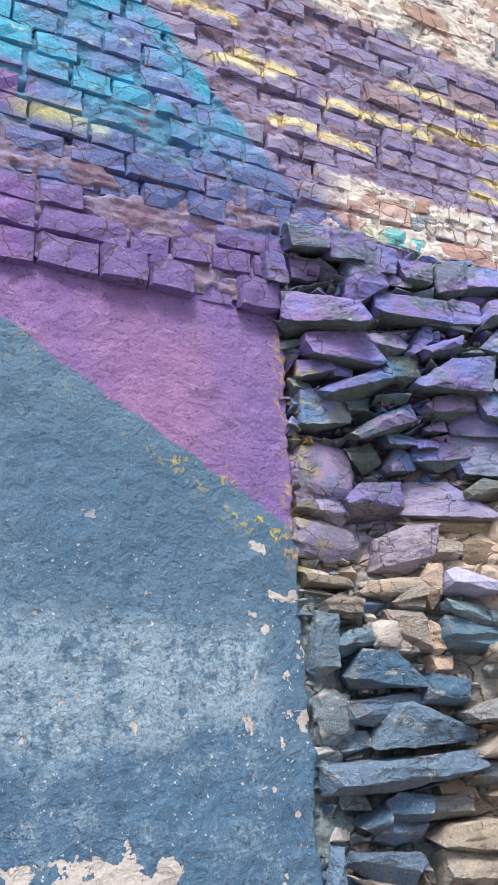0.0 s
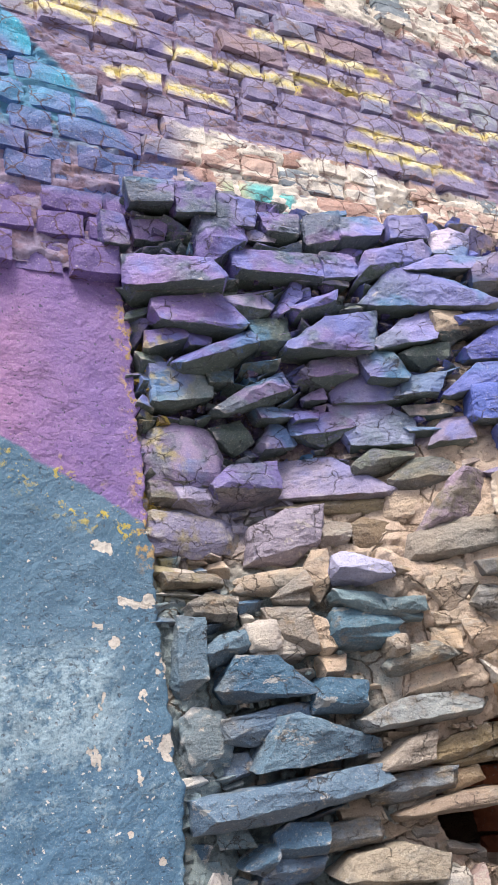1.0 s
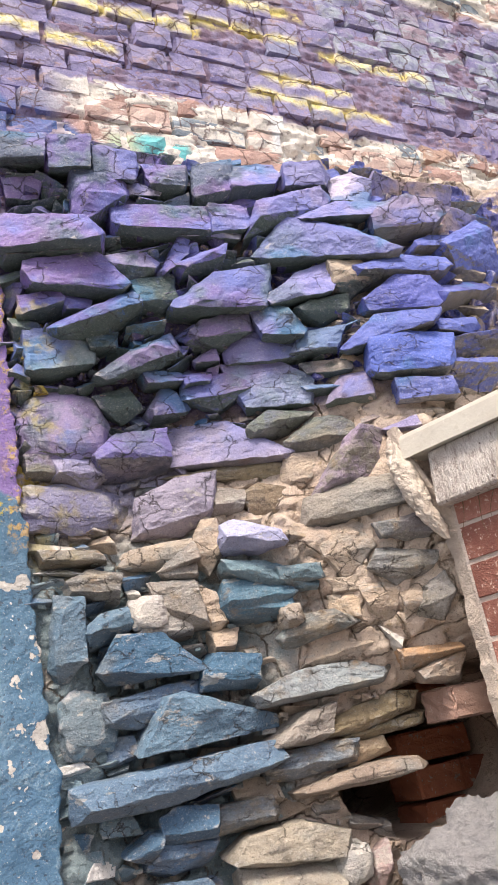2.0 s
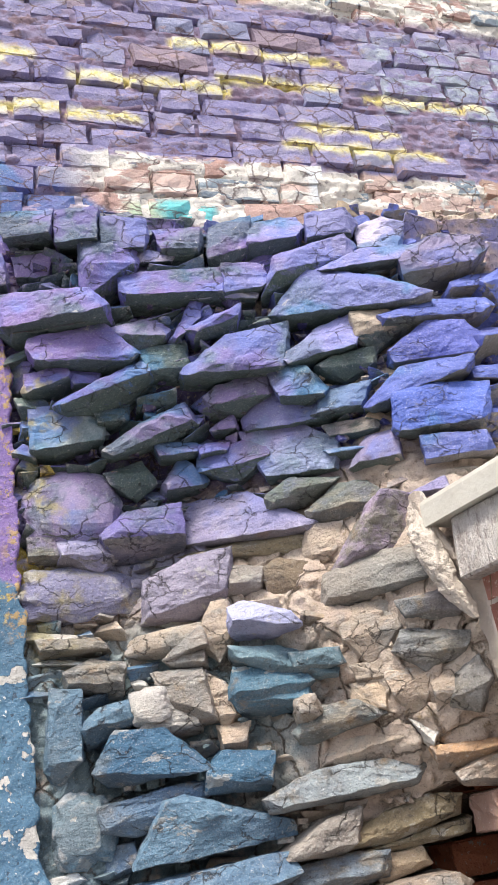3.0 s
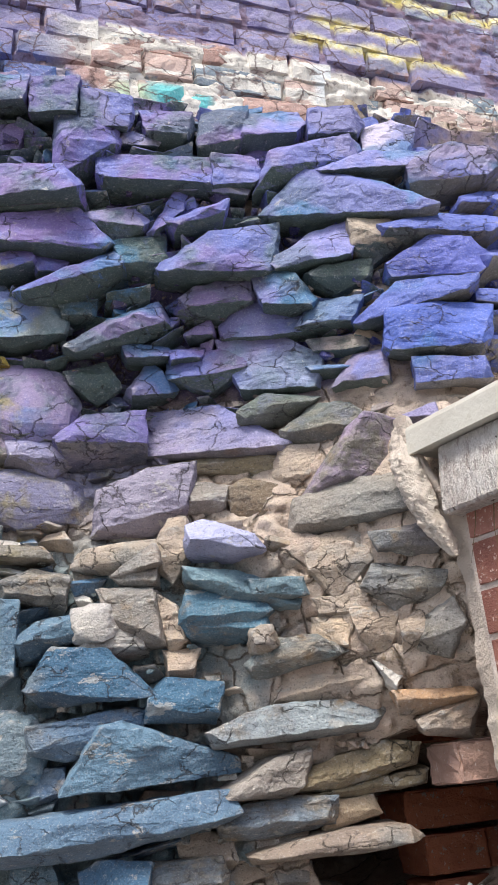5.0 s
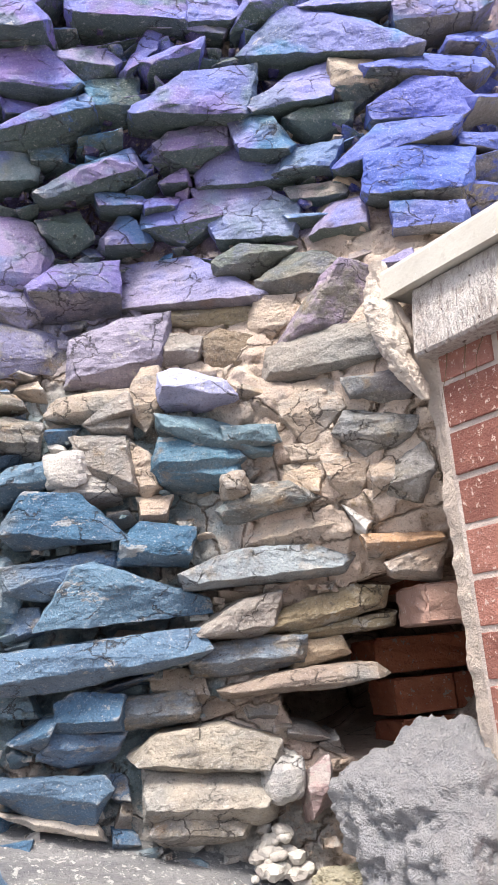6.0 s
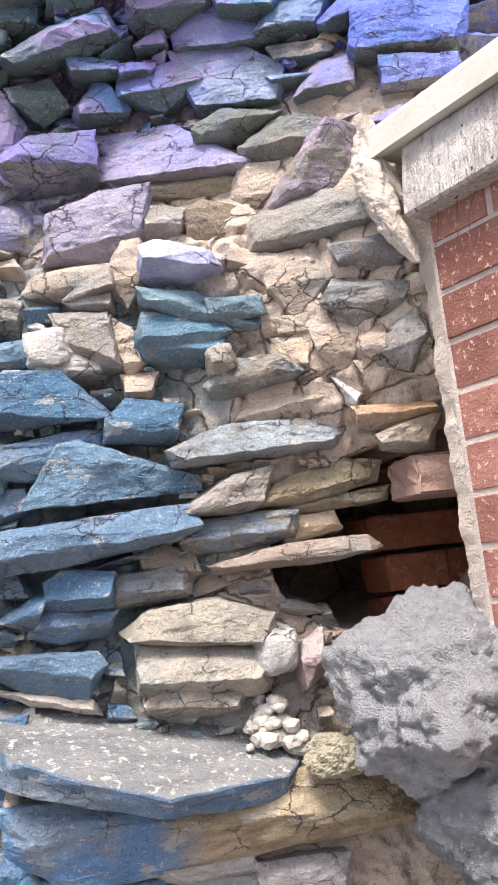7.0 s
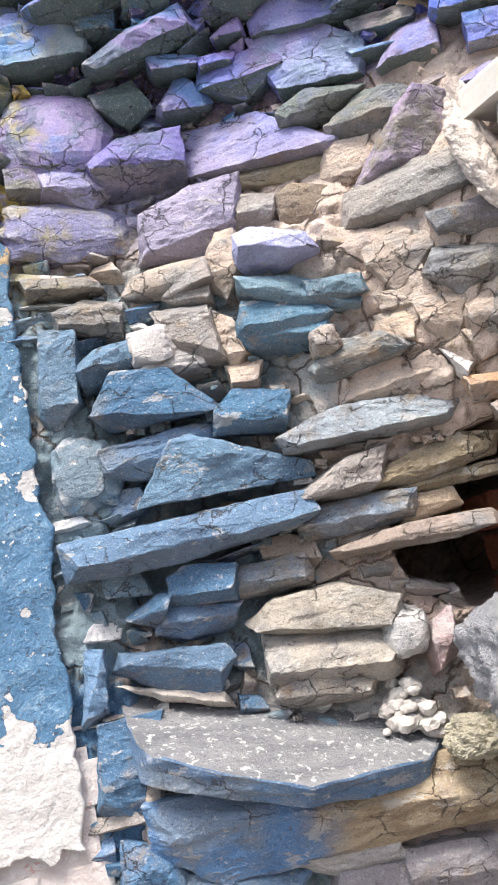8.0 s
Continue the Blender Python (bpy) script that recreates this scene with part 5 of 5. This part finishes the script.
# chips and crumbs in the joints, too small to count
CHIPS = bmesh.new()
crumb = random.Random(31)
for i in range(900):
    x, z = crumb.uniform(0.02, 1.2), crumb.uniform(0.85, 2.86)
    if hollow(x, z) > 0.02 or (z < 2.06 and x > 0.745) or (x > 0.42 and 1.58 < z < 2.12) or (x < 0.14 and z < 2.0 and crumb.random() < 0.6):
        continue
    size = crumb.choice((0.005, 0.007, 0.009, 0.013, 0.018))
    c = Vector((x, surf(x, z) + crumb.uniform(-0.004, 0.022), z))
    pts = []
    for k in range(8):
        off = Vector(((k & 1) - 0.5, ((k >> 1) & 1) - 0.5, ((k >> 2) & 1) - 0.5))
        pts.append(CHIPS.verts.new(c + Vector((off.x * size * crumb.uniform(0.8, 2.2), off.y * size * crumb.uniform(0.4, 1.8), off.z * size * crumb.uniform(0.3, 1.3)))))
    for a in ((0, 1, 3, 2), (4, 6, 7, 5), (0, 4, 5, 1), (2, 3, 7, 6), (0, 2, 6, 4), (1, 5, 7, 3)):
        CHIPS.faces.new([pts[q] for q in a])
tagged(part("stone_chips", mesh_of("stone_chips", CHIPS, MORTAR), rubble), kind="stuff")

# ---- the large ledge slab ----
def slab_mesh(outline, z0, z1, tip, seed):
    """A thick split slab from its outline in plan; the front edge is undercut, the top dips by tip towards the front."""
    bm = bmesh.new()
    rng = random.Random(seed)
    back = max(y for x, y in outline)
    top = [bm.verts.new((x, y, z1 - tip * (back - y) / 0.2 + rng.uniform(-0.004, 0.004))) for x, y in outline]
    low = [bm.verts.new((x, y * 0.92 + 0.012, z0 - 0.6 * tip * (back - y) / 0.2 + rng.uniform(-0.004, 0.004))) for x, y in outline]
    k = len(outline)
    bm.faces.new(top)
    bm.faces.new(low[::-1])
    for i in range(k):
        bm.faces.new((top[i], low[i], low[(i + 1) % k], top[(i + 1) % k]))
    bmesh.ops.recalc_face_normals(bm, faces=bm.faces)
    bmesh.ops.bevel(bm, geom=bm.edges[:], offset=0.003, segments=1, profile=0.5, affect="EDGES")
    bmesh.ops.triangulate(bm, faces=bm.faces[:])
    for _ in range(5):
        bmesh.ops.subdivide_edges(bm, edges=[e for e in bm.edges if e.calc_length() > 0.02], cuts=1)
        bmesh.ops.triangulate(bm, faces=[f for f in bm.faces if len(f.verts) > 3])
    for v in bm.verts:
        v.co += Vector(noise.noise_vector(Vector((v.co.x * 18, v.co.y * 18, v.co.z * 70)))) * 0.004
    return bm


slab = slab_mesh(((0.09, 0.04), (0.10, -0.10), (0.115, -0.13), (0.214, -0.18), (0.324, -0.22), (0.422, -0.20), (0.525, -0.17), (0.59, -0.10), (0.58, 0.05)), 1.086, 1.170, 0.09, 6)
for v in slab.verts:
    v.co.z -= 0.16 * (v.co.x - 0.324)
slab.normal_update()
for f in slab.faces:
    f.material_index = 1 if f.normal.z > 0.55 else 0
slab_data = mesh_of("stone", slab, STONE)
slab_data.materials.append(SLATE_TOP)
ledge = part("stone", slab_data, rubble)
ledge.color = (0.13, 0.22, 0.35, 0.86)

# ---- brick pier with its lintel ----
pier = base("wall_pier", "red brick wall with a rough concrete lintel band and white drip edge", "wall", at=(0.757, -0.418, 0.0))
pier.rotation_euler = (0, 0, math.atan2(-0.9707, 0.2402))
# local x runs out from the rubble along the face, local y into the brickwork
PIER_TOP = 1.845
part("core", mesh_of("core", box(0.0, 2.6, 0.000, 0.9, 0.0, PIER_TOP, 0.004, 0.002, 0), PIER_JOINT), pier, label="pale mortar joints")

PIER_BRICKS = []
for s in range(6):
    PIER_BRICKS.append(mesh_of("brick", box(-0.5, 0.5, -0.5, 0.5, -0.5, 0.5, 0.025, 0.012, 0, s * 7), RED_BRICK))
pier_rng = random.Random(5)
for k in range(-1, 12):
    z = 1.763 - 0.0757 * k - (0.014 if k < 0 else 0.0)
    x = 0.012 - (0.118 if k % 2 else 0.0)
    while x < 1.1:
        w = 0.224
        x0, x1 = max(x, 0.012), x + w
        if x1 - x0 > 0.04:
            part("brick", pier_rng.choice(PIER_BRICKS), pier,
                 pose((x0 + x1) / 2, 0.0465 + pier_rng.uniform(-0.0012, 0.0012), z) @ Matrix.Diagonal((x1 - x0, 0.1, 0.066 if k >= 0 else 0.040, 1.0)))
        x += w + 0.0115


def band_mesh(x0, x1, profile, steps, rough, seed):
    """A bar along local x with the given outline (y, z), its surface a little uneven."""
    bm = bmesh.new()
    rings = []
    for i in range(steps + 1):
        x = x0 + (x1 - x0) * i / steps
        rings.append([bm.verts.new(Vector((x, y, z)) + Vector(noise.noise_vector(Vector((x * 9 + seed, y * 30, z * 30)))) * rough) for y, z in profile])
    k = len(profile)
    for a, b in zip(rings, rings[1:]):
        for i in range(k):
            bm.faces.new((a[i], b[i], b[(i + 1) % k], a[(i + 1) % k]))
    bm.faces.new(rings[0][::-1])
    bm.faces.new(rings[-1])
    bmesh.ops.recalc_face_normals(bm, faces=bm.faces)
    return bm


part("lintel", mesh_of("lintel", band_mesh(0.002, 2.6, ((-0.040, 1.845), (-0.044, 1.850), (-0.038, 1.90), (-0.029, 1.952), (-0.026, 1.960), (0.5, 1.960), (0.5, 1.845)), 120, 0.0015, 3.0), CONCRETE), pier,
     label="rough pitted pale concrete lintel band")
part("drip_edge", mesh_of("drip_edge", band_mesh(-0.046, 0.285, ((-0.024, 1.963), (-0.050, 1.960), (-0.046, 2.003), (-0.043, 2.010), (-0.038, 2.013), (0.4, 2.022), (0.4, 1.963)), 24, 0.0010, 1.0), WHITE_TRIM), pier,
     label="white painted metal drip edge")
part("drip_edge", mesh_of("drip_edge", band_mesh(0.287, 2.6, ((-0.023, 1.964), (-0.049, 1.961), (-0.045, 2.004), (-0.042, 2.011), (-0.037, 2.014), (0.4, 2.022), (0.4, 1.964)), 60, 0.0010, 9.0), WHITE_TRIM), pier,
     label="white painted metal drip edge")
part("roof", mesh_of("roof", box(-0.2, 2.6, 0.35, 1.2, 1.90, 2.035, 0.004), ROOF), pier, label="flat roof covering behind the drip edge")


def strip_place(u, v):
    """Ragged pinkish render that seals the pier to the rubble; thick at the top, thin below."""
    z = 1.05 + (2.035 - 1.05) * v
    head = smooth(1.78, 1.90, z)
    up = smooth(1.80, 2.03, z)
    ragged = 0.014 * fbm(2.0, 0.0, z * 9) + 0.003 * fbm(6.0, 0.0, z * 60)
    left = (0.762 - 0.056 * up - 0.010 * head + 0.7 * ragged, -0.384 + 0.024 * up)
    right = (0.764 - 0.052 * up + 0.002 * fbm(4.0, 0.0, z * 13), -0.424 + 0.046 * up)
    swell = 4.0 * u * (1.0 - u)
    x = left[0] + (right[0] - left[0]) * u - (0.001 + 0.006 * head) * swell
    y = left[1] + (right[1] - left[1]) * u ** 0.7 - (0.001 + 0.010 * head) * swell
    x += 0.0015 * fbm(u * 4, 3.0, z * 70)
    y += 0.002 * fbm(u * 4, 9.0, z * 70) + 0.03 * max(0.0, 0.12 - u)
    return (x, y, z)


tagged(new("trim_render", mesh_of("trim_render", sheet("s", 12, 220, strip_place), RENDER, True)),
       "ragged pinkish render strip sealing the brick corner", "render strip", kind="structure")

# thick bead of the same render beside the lintel's end
bead = bmesh.new()
BEAD = ((0.725, -0.352, 2.045, 0.007), (0.714, -0.360, 2.015, 0.020), (0.702, -0.375, 1.949, 0.028), (0.703, -0.392, 1.875, 0.025), (0.714, -0.400, 1.836, 0.021), (0.728, -0.405, 1.806, 0.015), (0.737, -0.410, 1.782, 0.006))
rings = []
for i in range(141):
    f = i / 140 * (len(BEAD) - 1)
    k = min(int(f), len(BEAD) - 2)
    g = f - k
    x, y, z, r = (a + (b - a) * g for a, b in zip(BEAD[k], BEAD[k + 1]))
    r = max(r, 0.002)
    ring = []
    for q in range(40):
        a = q / 40 * 2 * math.pi
        lump_out = 1.0 + 0.34 * fbm(math.cos(a) * 1.5, math.sin(a) * 1.5, z * 30) + 0.16 * fbm(math.cos(a) * 5, math.sin(a) * 5, z * 110)
        ring.append(bead.verts.new((x + r * lump_out * math.cos(a), y + 0.8 * r * lump_out * math.sin(a), z)))
    rings.append(ring)
for a, b in zip(rings, rings[1:]):
    for q in range(40):
        bead.faces.new((a[q], a[(q + 1) % 40], b[(q + 1) % 40], b[q]))
bead.faces.new(rings[0])
bead.faces.new(rings[-1][::-1])
bmesh.ops.recalc_face_normals(bead, faces=bead.faces)
tagged(new("trim_render", mesh_of("trim_render", bead, RENDER, True)),
       "thick lumpy bead of pale render beside the lintel", "render bead", kind="structure")

# ---- old red brickwork inside the cavity ----
inner = base("wall_inner", "older red brickwork showing inside the dark cavity", "wall")
OLD = mesh_of("brick", box(-0.5, 0.5, -0.5, 0.5, -0.5, 0.5, 0.05, 0.05, 3, 9), OLD_RED)
ROSY = mesh_of("brick", box(-0.5, 0.5, -0.5, 0.5, -0.5, 0.5, 0.06, 0.05, 3, 3), ROSY_BRICK)
for x, y, z, w, yaw in ((0.862, -0.215, 1.478, 0.170, -6), (0.92, 0.07, 1.402, 0.21, 0), (0.90, 0.05, 1.324, 0.13, 0), (1.02, 0.05, 1.324, 0.10, 0), (0.95, 0.05, 1.248, 0.22, 0), (0.97, 0.02, 1.555, 0.20, 0)):
    part("brick", ROSY if yaw else OLD, inner, pose(x, y, z, 0, 0, yaw) @ Matrix.Diagonal((w, 0.11, 0.066, 1.0)))

# ---- cement lump at the foot of the pier ----
def lump(cx, cy, cz, rx, ry, rz, seed, grain=9.0):
    bm = bmesh.new()
    bmesh.ops.create_icosphere(bm, subdivisions=6, radius=1.0)
    for v in bm.verts:
        d = v.co.normalized()
        q = Vector((d.x * rx, d.y * ry, d.z * rz)) * grain + Vector((seed, 0, 0))
        r = 1.0 + 0.26 * fbm(q.x * 0.8, q.y * 0.8, q.z * 0.8) + 0.05 * fbm(q.x * 4, q.y * 4, q.z * 4)
        r -= 0.10 * abs(noise.noise(q * 2.2)) + 0.07 * abs(noise.noise(q * 6.0)) + 0.05 * abs(noise.noise(q * 15.0))
        r += 0.11 * (0.4 - noise.voronoi(q * 3.2)[0][0]) + 0.07 * (0.4 - noise.voronoi(q * 11.0)[0][0]) + 0.03 * noise.noise(q * 28.0) + 0.15
        v.co = Vector((cx + d.x * rx * r, cy + d.y * ry * r, cz + d.z * rz * r))
    return bm


tagged(new("cement_lump", mesh_of("cement_lump", lump(0.765, -0.30, 1.150, 0.165, 0.16, 0.130, 4.0), CEMENT, True)),
       "rough grey cement lump smeared at the foot of the pier", "cement", kind="structure")
tagged(new("cement_lump", mesh_of("cement_lump", lump(0.83, -0.36, 0.97, 0.13, 0.15, 0.13, 8.0), CEMENT, True)),
       "lower spill of rough grey cement over the rubble", "cement", kind="structure")

CRUMBS = simple("yellow_mortar", (0.46, 0.42, 0.32), (0.66, 0.61, 0.48), 30.0, 0.9, 0.012)
tagged(new("mortar_lump", mesh_of("mortar_lump", lump(0.615, -0.195, 1.060, 0.065, 0.05, 0.030, 12.0, 32.0), CRUMBS)),
       "crumbling yellowish mortar between slab and cement", "mortar", kind="structure")

# ---- loose white stones on the slab ----
PEBBLE = simple("white_pebble", (0.46, 0.42, 0.39), (0.60, 0.57, 0.53), 30.0, 0.85, 0.004)
peb_rng = random.Random(3)
for i in range(60):
    r = peb_rng.uniform(0.006, 0.016)
    bm = bmesh.new()
    bmesh.ops.create_icosphere(bm, subdivisions=2, radius=r)
    for v in bm.verts:
        v.co = Vector((v.co.x * 1.1, v.co.y, v.co.z * 0.85)) * (1.0 + 0.45 * noise.noise(v.co * 90 + Vector((i * 3.0, 0, 0))))
    px, py = 0.528 + peb_rng.gauss(0.0, 0.022), -0.085 - peb_rng.uniform(0.0, 0.045)
    seat = 1.170 - 0.09 * (0.04 - py) / 0.2 - 0.16 * (px - 0.324)
    ob = new("pebble", mesh_of("pebble", bm, PEBBLE))
    ob.location = (px, py, seat + 0.6 * r + peb_rng.uniform(0.0, 0.085) * max(0.0, 1 - abs(px - 0.530) / 0.05))
    tagged(ob, "small chalky white stone lying loose on the slab", "pebble", "loose white stones")

# ---- whitewashed bricks under the plaster ----
foot_wall = base("wall_foot", "whitewashed brickwork bared below the plaster", "wall")
part("mortar_bed", mesh_of("mortar_bed", box(-1.6, 0.03, 0.006, 0.2, 0.0, 1.14), WHITE_BRICK), foot_wall)
FOOT_BRICKS = [mesh_of("brick", box(-0.5, 0.5, -0.5, 0.5, -0.5, 0.5, 0.05, 0.02, 0, s * 5), WHITE_BRICK) for s in range(5)]
foot_rng = random.Random(9)
for k in range(5):
    x = -0.62 - 0.06 * (k % 2)
    while x < 0.02:
        w = foot_rng.choice((0.105, 0.215))
        part("brick", foot_rng.choice(FOOT_BRICKS), foot_wall, pose(x + w / 2, 0.048 + foot_rng.uniform(-0.002, 0.002), 1.085 - COURSE * k) @ Matrix.Diagonal((min(w, 0.04 - x + 0.0), 0.09, 0.068, 1.0)))
        x += w + 0.010

# ---- the bricks of the old wall ----
wall_rng = random.Random(21)
REST = bmesh.new()
FIRST = 2.570
count = 0
for k in range(1, 33):
    z = FIRST + COURSE * k + COURSE / 2
    x = -1.75 + wall_rng.uniform(0.0, 0.2)
    end = 0.02 if z < 2.86 else 2.3
    while x < end:
        w = wall_rng.choice((0.108, 0.112, 0.118, 0.150, 0.222))
        if x + w > end + 0.08:
            break
        out = wall_rng.gauss(0.0, 0.0045)
        if k == 1:
            out -= 0.006 + 0.016 * (wall_rng.random() < 0.3)
        if wall_rng.random() < 0.10:
            out += 0.013
        if wall_rng.random() < 0.05:
            out += 0.02
        h = 0.068 * wall_rng.uniform(0.93, 1.06)
        sunk = 0.0
        if k == 1:
            h, sunk = 0.090, 0.014
        m = pose(x + w / 2, 0.015 + out, z - sunk + 0.004 * math.sin(x * 2.3 + k) + wall_rng.gauss(0, 0.0035), wall_rng.gauss(0, 1.3), wall_rng.gauss(0, 0.7), wall_rng.gauss(0, 1.5)) @ Matrix.Diagonal((w, 0.09, h, 1.0))
        me = wall_rng.choice(BRICKS)
        if count < 300 and -0.85 < x < 1.45 and z < 3.95:
            part("brick", me, brick_wall, m)
            count += 1
        else:
            old = len(REST.verts)
            REST.from_mesh(me)
            REST.verts.ensure_lookup_table()
            bmesh.ops.transform(REST, matrix=m, verts=REST.verts[old:])
        x += w + wall_rng.choice((0.007, 0.009, 0.012, 0.016))
rest = part("brick_courses", mesh_of("brick_courses", REST, BRICK), brick_wall)
tagged(rest, kind="stuff")

# ---- dry stalks caught under the lintel ----
STRAW = simple("dry_straw", (0.14, 0.09, 0.05), (0.22, 0.15, 0.09), 30.0, 0.8, 0.001)
straw_rng = random.Random(14)
for i in range(3):
    bm = bmesh.new()
    a = Vector((0.04 + 0.035 * i, -0.012, 1.842))
    lean, length = straw_rng.uniform(-0.03, 0.03), straw_rng.uniform(0.05, 0.09)
    rings = []
    for k in range(7):
        f = k / 6
        c = a + Vector((lean * f * f + 0.004 * math.sin(f * 4 + i), -0.010 * math.sin(f * 3), -length * f))
        r = 0.0011 * (1.15 - f)
        rings.append([bm.verts.new(c + Vector((r * math.cos(q * 2.094), r * math.sin(q * 2.094), 0))) for q in range(3)])
    for p, q in zip(rings, rings[1:]):
        for k in range(3):
            bm.faces.new((p[k], p[(k + 1) % 3], q[(k + 1) % 3], q[k]))
    stalk = new("dry_stalk", mesh_of("dry_stalk", bm, STRAW))
    stalk.matrix_basis = pose(0.757, -0.418, 0.0, 0, 0, math.degrees(math.atan2(-0.9707, 0.2402)))
    tagged(stalk, "thin dry brown stalk hanging below the lintel", "plant stalk", "dry stalks")
